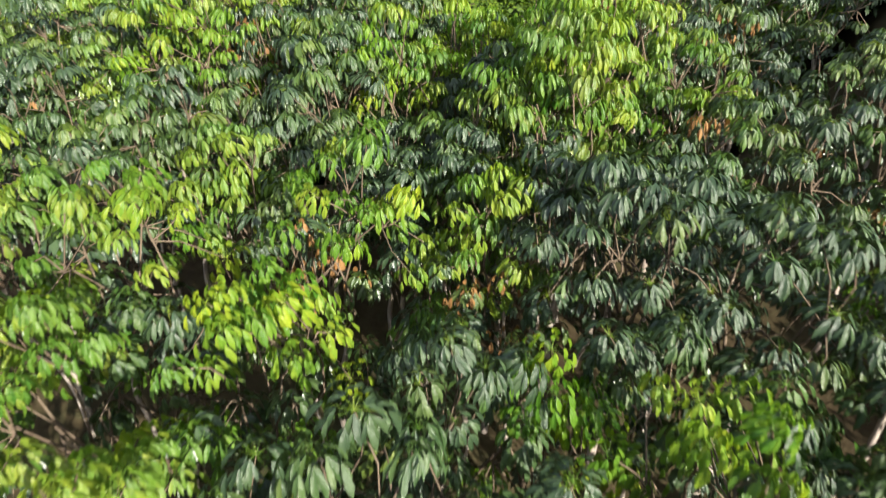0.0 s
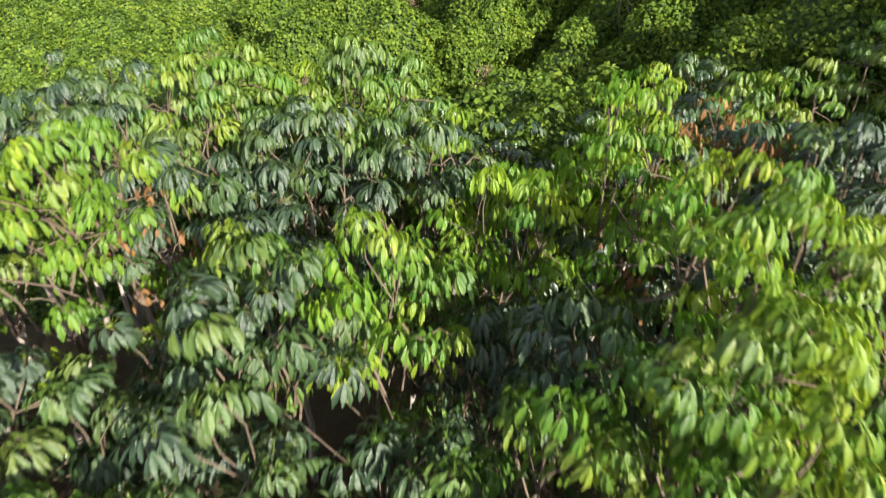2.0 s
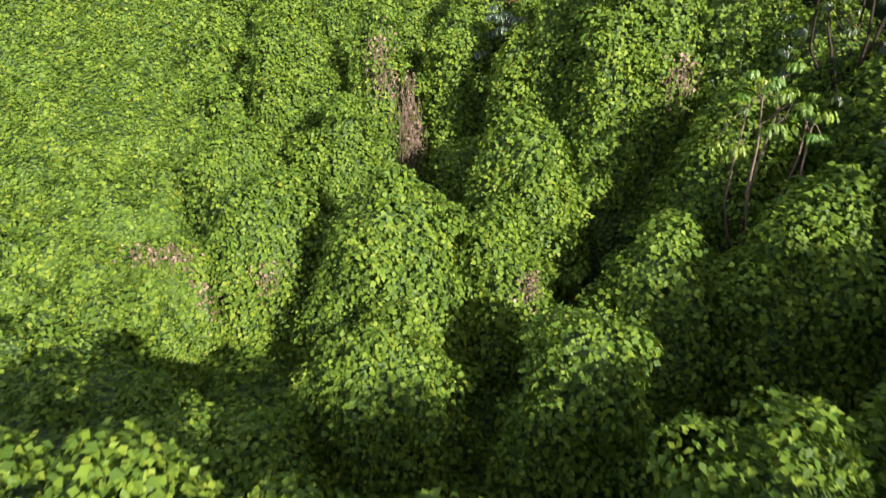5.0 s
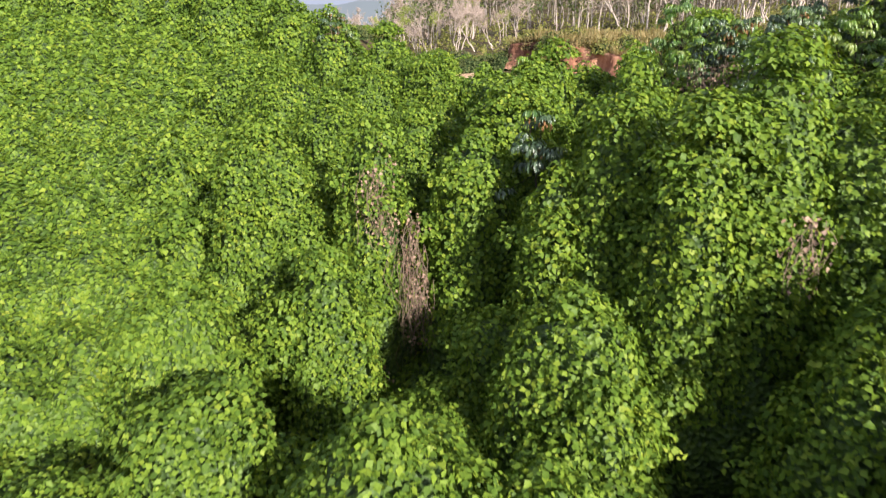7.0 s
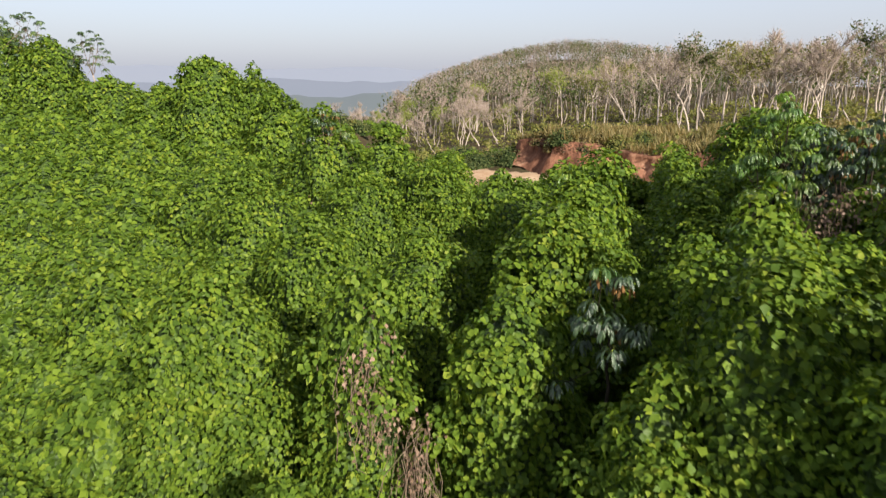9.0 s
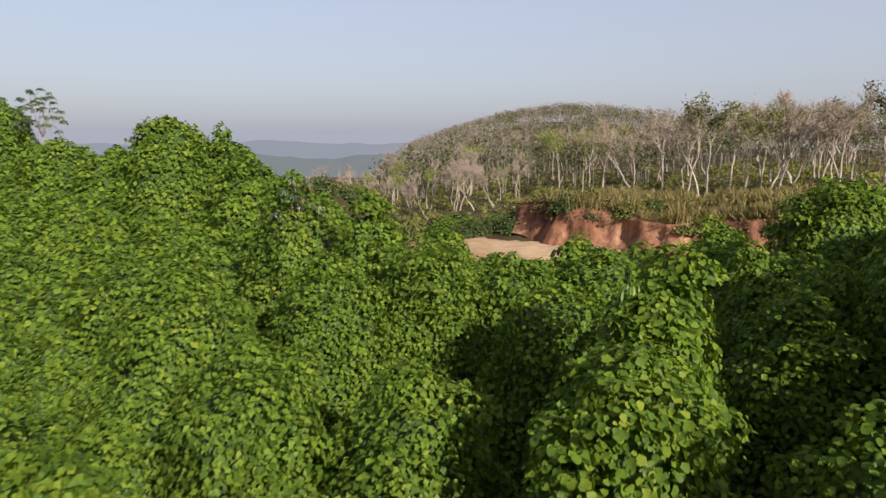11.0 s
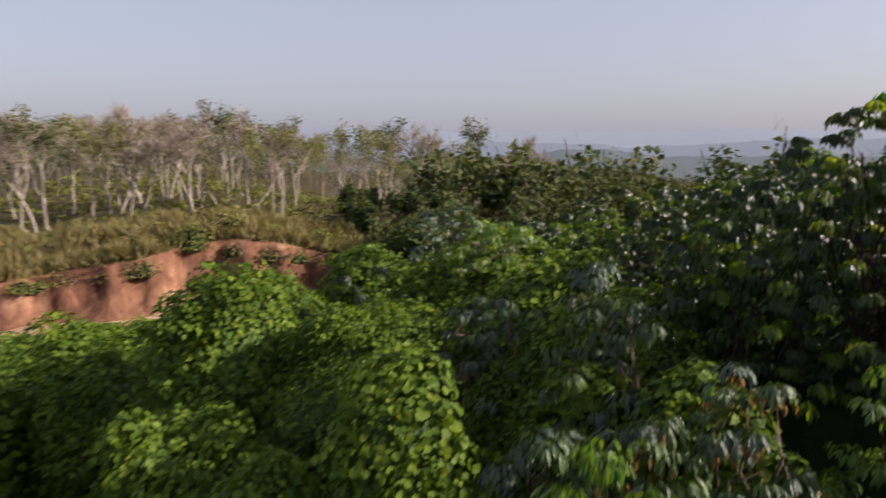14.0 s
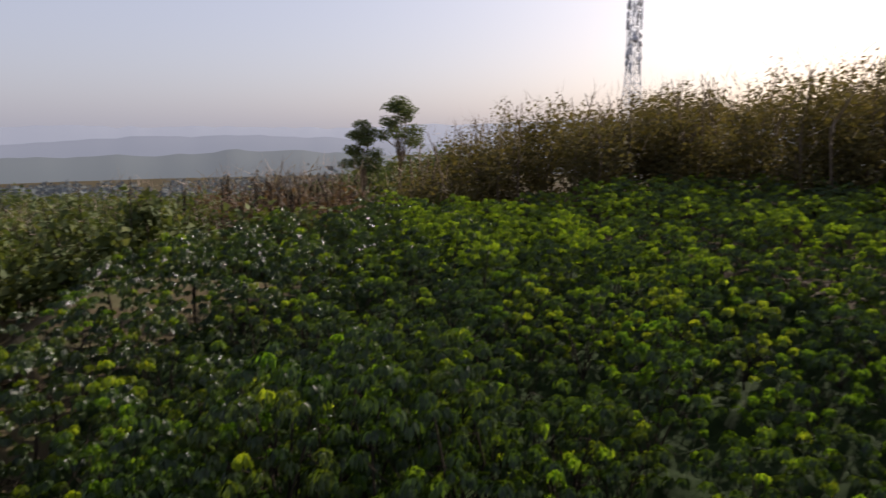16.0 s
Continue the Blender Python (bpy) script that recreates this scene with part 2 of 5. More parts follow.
def raw_mesh(name, verts, polys, material, smooth_shade=False, age=None):
    """A mesh from arrays; polys all have the same number of corners."""
    verts, polys = np.asarray(verts, dtype=np.float32), np.asarray(polys, dtype=np.int32)
    me = bpy.data.meshes.new(name)
    me.vertices.add(len(verts))
    me.vertices.foreach_set("co", verts.ravel())
    k = polys.shape[1]
    me.loops.add(polys.size)
    me.loops.foreach_set("vertex_index", polys.ravel())
    me.polygons.add(len(polys))
    me.polygons.foreach_set("loop_start", np.arange(0, polys.size, k, dtype=np.int32))
    me.polygons.foreach_set("loop_total", np.full(len(polys), k, dtype=np.int32))
    if smooth_shade:
        me.polygons.foreach_set("use_smooth", np.ones(len(polys), dtype=bool))
    if age is not None:
        at = me.attributes.new("age", "FLOAT", "POINT")
        at.data.foreach_set("value", np.asarray(age, dtype=np.float32))
    me.materials.append(material)
    me.update(calc_edges=True)
    return me


def part_of(name, me, parent=None, label="", kind=""):
    ob = new(name, me)
    if parent:
        ob.parent = parent
    return tagged(ob, label=label, kind=kind)


def grid_mesh(xs, ys, zf):
    gx, gy = np.meshgrid(xs, ys)
    v = np.stack([gx, gy, zf(gx, gy)], -1).reshape(-1, 3)
    nx, ny = len(xs), len(ys)
    i = (np.arange(ny - 1)[:, None] * nx + np.arange(nx - 1)[None]).ravel()
    return v, np.stack([i, i + 1, i + nx + 1, i + nx], -1)


# leaf blades: base at the origin, tip along +y, face along +z; unit length
ROUND_BLADE = (np.array([(0, 0, 0), (-0.47, 0.34, 0.1), (-0.27, 0.84, 0.0), (0.04, 1.0, -0.08), (0.30, 0.80, 0.0), (0.47, 0.32, 0.1)]), np.array([(0, 3, 2), (0, 2, 1), (0, 4, 3), (0, 5, 4)]))
SMALL_BLADE = (np.array([(0, 0, 0), (-0.37, 0.34, 0.09), (0, 1, -0.04), (0.37, 0.34, 0.09)]), np.array([(0, 2, 1), (0, 3, 2)]))
LONG_BLADE = (np.array([(0, 0, 0), (-0.10, 0.33, 0.04), (0.10, 0.33, 0.04), (0, 0.36, 0.0), (-0.115, 0.68, -0.02), (0.115, 0.68, -0.02), (0, 0.7, -0.07), (0, 1, -0.24)]),
              np.array([(0, 3, 1), (0, 2, 3), (1, 3, 4), (3, 6, 4), (3, 2, 6), (2, 5, 6), (4, 6, 7), (6, 5, 7)]))
LONG_SMALL = (np.array([(0, 0, 0), (-0.16, 0.5, 0.05), (0, 1, -0.15), (0.16, 0.5, 0.05), (0, 0.5, 0.0)]), np.array([(0, 4, 1), (1, 4, 2), (0, 3, 4), (3, 2, 4)]))
LONG_FAR = (np.array([(0, 0, 0), (-0.19, 0.45, 0.05), (0, 1, -0.1), (0.19, 0.45, 0.05)]), np.array([(0, 2, 1), (0, 3, 2)]))
TWIG_BLADE = (np.array([(-0.02, 0, 0), (0.02, 0, 0), (0.0, 1, 0.05)]), np.array([(0, 1, 2)]))


def unit(v):
    return v / np.maximum(np.linalg.norm(v, axis=-1, keepdims=True), 1e-9)


def blades(points, tips, faces, sizes, blade, widths=None):
    """Vertices and triangles of one blade at each point, its tip and its face along the ways given."""
    bv, bt = blade
    y = unit(tips)
    x = unit(np.cross(y, faces))
    z = np.cross(x, y)
    if widths is not None:
        x = x * widths[:, None]
    m = np.stack([x, y, z], 1)                                   # rows: the blade's own axes
    v = np.einsum("vk,nkj->nvj", bv, m) * sizes[:, None, None] + points[:, None, :]
    t = bt[None] + (np.arange(len(points)) * len(bv))[:, None, None]
    return v.reshape(-1, 3), t.reshape(-1, 3)


def scatter(verts, quads, per_m2, size, blade, lift=0.12, droop=0.8, face_up=0.3, spread=0.35, keep=None, flutter=0.42):
    """Leaves over a surface of quads: they lie on it like shingles, tips downhill, turned a little at random."""
    a, b, c, d = (verts[quads[:, k]] for k in range(4))
    cross = np.cross(c - a, d - b)
    area = np.linalg.norm(cross, axis=1) / 2
    nrm = cross / np.maximum(2 * area[:, None], 1e-9)
    count = rng.poisson(area * per_m2)
    idx = np.repeat(np.arange(len(quads)), count)
    u, w = rng.random((2, len(idx), 1))
    p = (a[idx] * (1 - u) + b[idx] * u) * (1 - w) + (d[idx] * (1 - u) + c[idx] * u) * w
    n = nrm[idx]
    if keep is not None:
        ok = keep(p)
        p, n = p[ok], n[ok]
    k = len(p)
    face = unit(n + np.array([0, 0, face_up]) + rng.normal(0, flutter, (k, 3)))
    tip = rng.normal(0, 0.7, (k, 3)) + n * spread - np.array([0, 0, droop])
    tip = tip - face * (tip * face).sum(1, keepdims=True)
    p = p + n * (rng.random((k, 1)) ** 1.5) * lift
    s = size * rng.uniform(0.55, 1.3, k)
    return blades(p, tip, face, s, blade, rng.uniform(0.8, 1.25, k))


def tube(path, radii, sides=6):
    path, radii = np.asarray(path, float), np.asarray(radii, float)
    d = np.gradient(path, axis=0)
    d = unit(d)
    side = unit(np.cross(d, np.array([0.31, 0.9, 0.2])))
    up = np.cross(side, d)
    ang = np.arange(sides) * 2 * math.pi / sides
    ring = side[:, None] * np.cos(ang)[None, :, None] + up[:, None] * np.sin(ang)[None, :, None]
    v = (path[:, None] + ring * radii[:, None, None]).reshape(-1, 3)
    i = (np.arange(len(path) - 1)[:, None] * sides + np.arange(sides)[None]).ravel()
    j = (np.arange(len(path) - 1)[:, None] * sides + (np.arange(sides)[None] + 1) % sides).ravel()
    return v, np.stack([i, j, j + sides, i + sides], -1)


def join(pieces):
    vs, fs, at = [], [], 0
    for v, f in pieces:
        vs.append(v)
        fs.append(f + at)
        at += len(v)
    return np.concatenate(vs), np.concatenate(fs)


def bent(start, end, sag=0.0, wobble=0.1, steps=6, g=None):
    g = g or rng
    s, e = np.asarray(start, float), np.asarray(end, float)
    t = np.linspace(0, 1, steps)[:, None]
    p = s * (1 - t) + e * t
    off = g.normal(0, wobble * np.linalg.norm(e - s), 3)
    p = p + off * np.sin(t * math.pi) + np.array([0, 0, sag]) * np.sin(t * math.pi)
    return p + g.normal(0, 0.02 * np.linalg.norm(e - s), p.shape) * np.sin(t * math.pi)


# ---------------------------------------------------------------- ground
BANK_X, BANK_Y = 4.2, 78.3      # western end of the cut bank


def slope_top(x, y):
    """Top of the vine carpet on the western slope."""
    return 12.0 + 0.158 * (y - 26) + 0.02 * (-12 - x) * smooth(40, 60, y) * 3


def height(x, y):
    h = 10.0 + 3.4 * (1 - smooth(11, 17, y)) + 2.6 * smooth(25, 52, y)
    west = smooth(-5.0, -10.0, x) * smooth(14, 22, y)
    h = h * (1 - west) + (slope_top(x, np.minimum(y, 64)) - 1.1) * west
    h = h + 5.2 * smooth(5.5, 10.5, x) * (1 - smooth(43, 52, y)) * (1 - smooth(44, 75, x))
    h = h - 32 * smooth(62, 170, y) * smooth(4, -40, x)
    h = h - 14 * smooth(45, 120, x) * (1 - smooth(70, 200, y)) * smooth(-30, 30, y)
    along, back = (x - BANK_X) * 0.84 - (y - BANK_Y) * 0.53, (x - BANK_X) * 0.53 + (y - BANK_Y) * 0.84
    h = h + (2.7 + 0.9 * smooth(9, 18, along) * (1 - smooth(23, 31, along))) * smooth(1.5, 5, back) * smooth(-4, 3, along) * (1 - smooth(45, 62, along))
    hill = np.exp(-(((x - 48) / 72) ** 2 + ((y - 300) / 85) ** 2))
    far = np.sqrt((x - 10) ** 2 + (y - 40) ** 2)
    h = h * (1 - smooth(160, 600, far)) - 28 * smooth(160, 600, far)
    h = h + 20 * hill
    rise = np.exp(-(((x - 66) / 30) ** 4 + ((y + 14) / 30) ** 4))
    h = h * (1 - rise) + 19.3 * rise
    return h + 0.15 * lumps(x, y, 3, 9.0)


ring = np.concatenate([np.arange(0.5, 60, 1.2), 60 * 1.07 ** np.arange(0, 65)])
spoke = np.linspace(0, 2 * math.pi, 181)[:-1]
gx = 10 + ring[:, None] * np.sin(spoke)[None]
gy = 40 + ring[:, None] * np.cos(spoke)[None]
gv = np.stack([gx, gy, height(gx, gy)], -1).reshape(-1, 3)
ns = len(spoke)
ri, si = np.meshgrid(np.arange(len(ring) - 1), np.arange(ns), indexing="ij")
ga, gb = (ri * ns + si).ravel(), (ri * ns + (si + 1) % ns).ravel()
ground = new("ground", raw_mesh("ground", gv, np.stack([ga, ga + ns, gb + ns, gb], -1), SOIL, True))
tagged(ground, "dark forest soil with leaf litter running to the horizon", "ground", kind="structure")


# sandy clearing in front of the cut bank
def clearing_z(x, y):
    back = (x - BANK_X) * 0.53 + (y - BANK_Y) * 0.84
    return height(x, y) - 1.6 * smooth(0.3, 1.6, back) + 0.12 + 0.10 * lumps(x, y, 8, 5.0) - 1.2 * smooth(0.75, 1.0, np.abs(x - 16) / 25) - 1.2 * smooth(81, 84, y) - 1.4 * smooth(67.5, 63.5, y)


cv, cq = grid_mesh(np.linspace(-10, 42, 66), np.linspace(49, 87, 50), clearing_z)
clearing = new("dirt_clearing", raw_mesh("dirt_clearing", cv, cq, SAND, True))
tagged(clearing, "pale sandy dirt clearing below a red cut bank", "dirt clearing", kind="structure")


# red cut bank: a line of foot points, a steep gullied face, a grassy top
def bank_line(s):
    """Foot of the bank at s metres along it; the western end turns away northwards."""
    off = 0.9 * math.sin(s * 0.33) + 0.4 * math.sin(s * 0.9 + 1)
    k = max(s, 3.0)
    d = max(0.0, 3.0 - s)
    return BANK_X + k * 0.84 + 0.53 * off - 0.25 * d, BANK_Y - 0.53 * k + 0.84 * off * (1 if s > 3 else 0.4) + 0.97 * d + (0 if s > 3 else 0.6 * 0.84 * (0.9 * math.sin(0.99) + 0.4 * math.sin(3.7)))


def bank_tall(s):
    """Height of the cut face, higher towards the east."""
    return (2.5 + 0.35 * np.sin(s * 0.31) + 0.9 * smooth(9, 18, s) * (1 - smooth(23, 31, s))) * smooth(-6, -3.5, s) * (1 - smooth(33, 39, s))


def bank_back(s):
    """Level direction into the bank."""
    k = float(smooth(1.5, 4.5, s))
    v = np.array([0.97 + (0.53 - 0.97) * k, 0.25 + (0.84 - 0.25) * k])
    return v / np.linalg.norm(v)


bank_s, bank_u = np.linspace(-6, 50, 172), np.linspace(0, 1, 16)
bv = []
for s in bank_s:
    fx, fy = bank_line(s)
    tall = float(bank_tall(s))
    nx, ny = bank_back(s)
    for u in bank_u:
        gully = 0.6 * float(lumps(np.array(s * 1.0), np.array(u * 1.2), 21, 2.6)) + 0.15 * float(lumps(np.array(s * 1.0), np.array(u * 6.0), 22, 0.9))
        if u < 0.7:
            k = u / 0.7
            back, up = 0.9 * (1 - k) ** 3 * -1.2 + 0.55 * k + gully * math.sin(k * 3.0), tall * k ** 0.9
        else:
            k = (u - 0.7) / 0.3
            back, up = 0.55 + 6 * k, tall + 0.35 * k - 0.3 * k * k
        bv.append((fx + back * nx, fy + back * ny, float(height(np.array(fx), np.array(fy))) - 0.15 + up))
nb = len(bank_u)
bi = (np.arange(len(bank_s) - 1)[:, None] * nb + np.arange(nb - 1)[None]).ravel()
bank = new("earth_bank", raw_mesh("earth_bank", bv, np.stack([bi, bi + nb, bi + nb + 1, bi + 1], -1), CLAY, True))
tagged(bank, "gullied red clay cut bank with a dry grassy rim", "earth bank", kind="structure")

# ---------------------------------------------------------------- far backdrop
# distance haze is put into these materials as a blue-grey glow
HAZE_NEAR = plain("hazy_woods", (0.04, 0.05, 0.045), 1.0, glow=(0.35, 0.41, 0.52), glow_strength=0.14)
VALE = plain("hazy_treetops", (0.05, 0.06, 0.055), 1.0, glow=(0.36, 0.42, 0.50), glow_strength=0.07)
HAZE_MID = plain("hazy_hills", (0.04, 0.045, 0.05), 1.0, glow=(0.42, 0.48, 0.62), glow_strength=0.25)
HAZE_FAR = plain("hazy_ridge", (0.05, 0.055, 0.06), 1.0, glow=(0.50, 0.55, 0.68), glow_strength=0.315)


def ridge(name, radius, base, tall, seed, size, material, label, start=0, stop=360):
    a = np.radians(np.linspace(start, stop, 400))
    px, py = 10 + radius * np.sin(a), 40 + radius * np.cos(a)
    crest = base + tall * (0.55 + 0.45 * lumps(px, py, seed, size)) + tall * 0.10 * lumps(px, py, seed + 1, size / 12) + tall * 0.05 * lumps(px, py, seed + 2, size / 45)
    rows = []
    for k in (0.0, 0.5, 0.8, 1.0):
        f = 1 + 0.25 * k
        rows.append(np.stack([10 + (px - 10) * f, 40 + (py - 40) * f, -60 + (crest + 60) * (k ** 0.7)], -1))
    v = np.concatenate(rows)
    i = (np.arange(3)[:, None] * 400 + np.arange(399)[None]).ravel()
    ob = new(name, raw_mesh(name, v, np.stack([i, i + 1, i + 401, i + 400], -1), material, True))
    return tagged(ob, label, "backdrop", kind="structure")


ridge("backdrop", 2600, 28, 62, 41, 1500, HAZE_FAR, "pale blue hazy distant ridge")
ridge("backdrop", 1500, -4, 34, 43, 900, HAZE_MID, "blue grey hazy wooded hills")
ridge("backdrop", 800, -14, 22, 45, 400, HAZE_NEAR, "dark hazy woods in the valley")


# ---------------------------------------------------------------- vines
def dome(r, tall, seed, lean=(0, 0), squash=1.0, top_power=2.4, nt=30, nu=16):
    """An uneven, steep-sided dome, base at z 0; quads face outward."""
    th = np.arange(nt) * 2 * math.pi / nt
    u = np.linspace(0, 1, nu)
    k = 1 - (1 - u) ** 1.0
    T, U = np.meshgrid(th, k)
    ux = np.clip(U, 0, 1)
    rad = r * (1 - ux ** top_power) ** (1 / top_power) * (0.95 + 0.35 * (1 - ux) ** 2) + 0.03
    wob = 1 + 0.22 * lumps(np.cos(T) * 2 + ux * 1.3, np.sin(T) * 2 + ux * 2.1, seed, 2.6) + 0.16 * lumps(np.cos(T) * 3 + ux * tall * 0.9, np.sin(T) * 3 + ux * tall, seed + 5, 2.2)
    z = tall * ux
    x = rad * wob * np.cos(T) + lean[0] * ux
    y = rad * wob * np.sin(T) * squash + lean[1] * ux
    z = z + 0.30 * (ux ** 2) * lumps(x, y, seed + 9, 1.6) * min(1.0, r)
    v = np.stack([x, y, z], -1).reshape(-1, 3)
    i = (np.arange(nu - 1)[:, None] * nt + np.arange(nt)[None]).ravel()
    j = (np.arange(nu - 1)[:, None] * nt + (np.arange(nt)[None] + 1) % nt).ravel()
    return v, np.stack([i, j, j + nt, i + nt], -1)


mound_seed = [100]
mounds_built = []


def vine_mound(x, y, top, r, squash=1.0, lean=(0, 0), density=None, size=None, dead=0.0, blade=None, label="tree smothered in broad bright green vine leaves", base=None):
    """A tree or bush smothered by vines: an inner mass of stems, a skin of leaves, a few hanging shoots."""
    mound_seed[0] += 1
    seed = mound_seed[0]
    z0 = float(height(np.array(x), np.array(y))) - 0.2 if base is None else base
    tall = top - z0
    if blade is None:
        blade = SMALL_BLADE
        if 32 < y < 45 and -1.5 < x < 9.5:
            blade, density, size = ROUND_BLADE, 250, 0.105
        elif 14 < y < 46 and -7.5 < x < 11:
            density, size = 240, 0.118
        else:
            density, size = (120, 0.165) if y < 52 and x < 18 else (62, 0.225)
    thing = new("vine_covered_tree")
    thing.location = (x, y, z0)
    v, q = dome(r, tall, seed, lean, squash, 1.9 + (seed % 5) * 0.22)
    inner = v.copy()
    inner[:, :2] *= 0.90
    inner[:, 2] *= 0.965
    part_of("stem_mass", raw_mesh("stem_mass", inner, q, LEAFMAT, True), thing, "closed lower layer of stems and leaves, shade painted into its green")
    others = [o for o in mounds_built if abs(o[0] - x) < o[2] + r and abs(o[1] - y) < o[2] + r]
    mounds_built.append((x, y, r, z0, tall))

    def shown(p):
        """Not buried in the vine carpet or in a neighbour."""
        px, py, pz = p[:, 0] + x, p[:, 1] + y, p[:, 2] + z0
        ok = (pz > carpet_z(px, py) - 0.1) | (px > 12) | (py > 70)
        for ox, oy, orad, oz, otall in others:
            hh = (pz - oz) / otall
            ok &= ~(((px - ox) ** 2 + (py - oy) ** 2 < (0.72 * orad) ** 2) & (hh < 0.8))
        return ok

    def live(p):
        return shown(p) & (lumps(p[:, 0] * 1.0 + p[:, 2] * 0.3, p[:, 1] + p[:, 2] * 0.2, seed + 3, 1.7) < 0.9 - dead)

    keep = live if dead else shown
    upper = q[v[q].mean(1)[:, 2] > max(0.2, tall - (4.8 if y < 38 else 4.2))]
    parts = [scatter(v, upper, density, size, blade, lift=0.2, keep=keep, flutter=0.45)]
    # tufts that break the outline
    tn = max(6, int(18 * r))
    pick = rng.integers(0, len(v), tn)
    for k in pick:
        if v[k, 2] < tall * 0.45:
            continue
        tv, tq = dome(rng.uniform(0.2, 0.5), rng.uniform(0.25, 0.55), int(rng.integers(1e6)), nt=8, nu=5)
        tv = tv + v[k] * np.array([0.98, 0.98, 1.0]) - np.array([0, 0, 0.08])
        parts.append(scatter(tv, tq, density * 0.8, size, blade, lift=0.12))
    lv, lt = join(parts)
    part_of("leaves", raw_mesh("leaves", lv, lt, VINE), thing, "overlapping lobed vine leaves", kind="stuff")
    if dead:
        dv, dt = scatter(v, q, density * 0.5, size * 0.8, SMALL_BLADE, lift=0.1, droop=1.2, keep=lambda p: shown(p) & ~live(p))
        if len(dv):
            part_of("dry_leaves", raw_mesh("dry_leaves", dv, dt, DRY), thing, "withered brown vine leaves", kind="stuff")
        runs = []
        for _ in range(int(30 * dead) + 6):
            k = rng.integers(0, len(v))
            a = v[k] * np.array([1.02, 1.02, 1.0])
            e = a + np.array([rng.normal(0, 0.12), rng.normal(0, 0.12), -min(a[2] * 0.7, rng.uniform(0.6, 1.6))])
            runs.append(tube(bent(a, e, wobble=0.15, steps=5), np.full(5, 0.008), 4))
        rv, rq = join(runs)
        part_of("dry_tangle", raw_mesh("dry_tangle", rv, rq, STEM), thing, "dry hanging vine stems", kind="stuff")
    tv, tq = tube([(0, 0, 0), (lean[0] * 0.3, lean[1] * 0.3, tall * 0.45), (lean[0] * 0.8, lean[1] * 0.8, tall * 0.85)], [0.12, 0.09, 0.04])
    part_of("trunk", raw_mesh("trunk", tv, tq, STEM, True), thing)
    return tagged(thing, label, "vine-covered tree", "vine covered trees")


def withered_strip(x, y, low, high, width, label="hanging strip of withered pinkish brown vine"):
    """A curtain of dead hanging stems with crisp brown leaves."""
    thing = new("withered_vine")
    thing.location = (x, y, low)
    tall = high - low
    runs = []
    for _ in range(int(30 * width * (1 + tall))):
        sx = rng.normal(0, width * 0.5)
        top = tall * rng.uniform(0.5, 1.0)
        a = np.array([sx, rng.normal(0, 0.1), top])
        e = a + np.array([rng.normal(0, 0.15), rng.normal(0, 0.1), -top * rng.uniform(0.4, 1.0)])
        runs.append(tube(bent(a, e, wobble=0.12, steps=5), np.full(5, 0.007), 3))
    part_of("dry_tangle", raw_mesh("dry_tangle", *join(runs), STEM), thing, "dry brown stems", kind="stuff")
    n = int(120 * width * (0.4 + tall))
    p = np.stack([rng.normal(0, width * 0.5, n), rng.normal(-0.05, 0.12, n), rng.random(n) ** 0.7 * tall], -1)
    v, t = blades(p, rng.normal(0, 0.6, (n, 3)) - np.array([0, 0, 1]), rng.normal(0, 0.6, (n, 3)) + np.array([0, -1, 0.4]), rng.uniform(0.05, 0.11, n), SMALL_BLADE)
    part_of("dry_leaves", raw_mesh("dry_leaves", v, t, DRY), thing, "crisp brown leaves", kind="stuff")
    return tagged(thing, label, "withered vine", "withered vines")


# carpet of vines over the western slope
def carpet_z(x, y):
    z = slope_top(x, y) - 0.25 * smooth(23, 26, y) * smooth(36, 31, y) + 0.8 * smooth(25, 21, y) + 0.55 * lumps(x, y, 61, 4.2) + 0.42 * lumps(x, y, 62, 1.7) + 0.12 * lumps(x * 0.7, y * 1.6, 63, 0.8)
    z = z - 1.7 * smooth(-9.0, -5.5, x + 1.0 * lumps(x * 0, y, 64, 6.0)) * (1 - smooth(46, 56, y))
    z = z - 3.0 * smooth(60, 70, y) - 0.3 * smooth(19, 15, y)
    low = height(x, y) + 0.75 + 0.45 * lumps(x, y, 65, 3.0) + 0.2 * lumps(x, y, 66, 1.1)
    east = smooth(-8.0, -4.5, x)
    return z * (1 - east) + low * east


wv, wq = grid_mesh(np.linspace(-40, 30, 215), np.linspace(13.5, 70, 160), carpet_z)
carpet = new("vine_carpet")
under = wv - np.array([0, 0, 0.10])
near = wv[wq].mean(1)
wq = wq[((near[:, 0] < 12) | (near[:, 1] > 43)) & (near[:, 1] < 71 - 0.55 * np.maximum(near[:, 0] - 9.5, 0) - 4) & ~((near[:, 0] > -3) & (near[:, 1] > 54 + 10 * smooth(1, 8, near[:, 0]) + lumps(near[:, 0], near[:, 1], 67, 5.0)))]
near = wv[wq].mean(1)
part_of("stem_mass", raw_mesh("stem_mass", under, wq, LEAFMAT, True), carpet, "stem and leaf layer below the vine, shade painted into its green")
for lo, hi, dens, sz in ((0, 36, 185, 0.145), (36, 46, 120, 0.18), (46, 80, 68, 0.25)):
    rows = wq[(near[:, 1] >= lo) & (near[:, 1] < hi) & (near[:, 0] > -3 - 0.72 * (near[:, 1] - 6))]
    lv, lt = scatter(wv, rows, dens, sz, SMALL_BLADE, lift=0.18, face_up=0.2, flutter=0.5)
    part_of("leaves", raw_mesh("leaves", lv, lt, VINE), carpet, "dense bright green vine leaves", kind="stuff")
tagged(carpet, "dense bright green vine carpet over a whole slope", "vine carpet", kind="stuff")

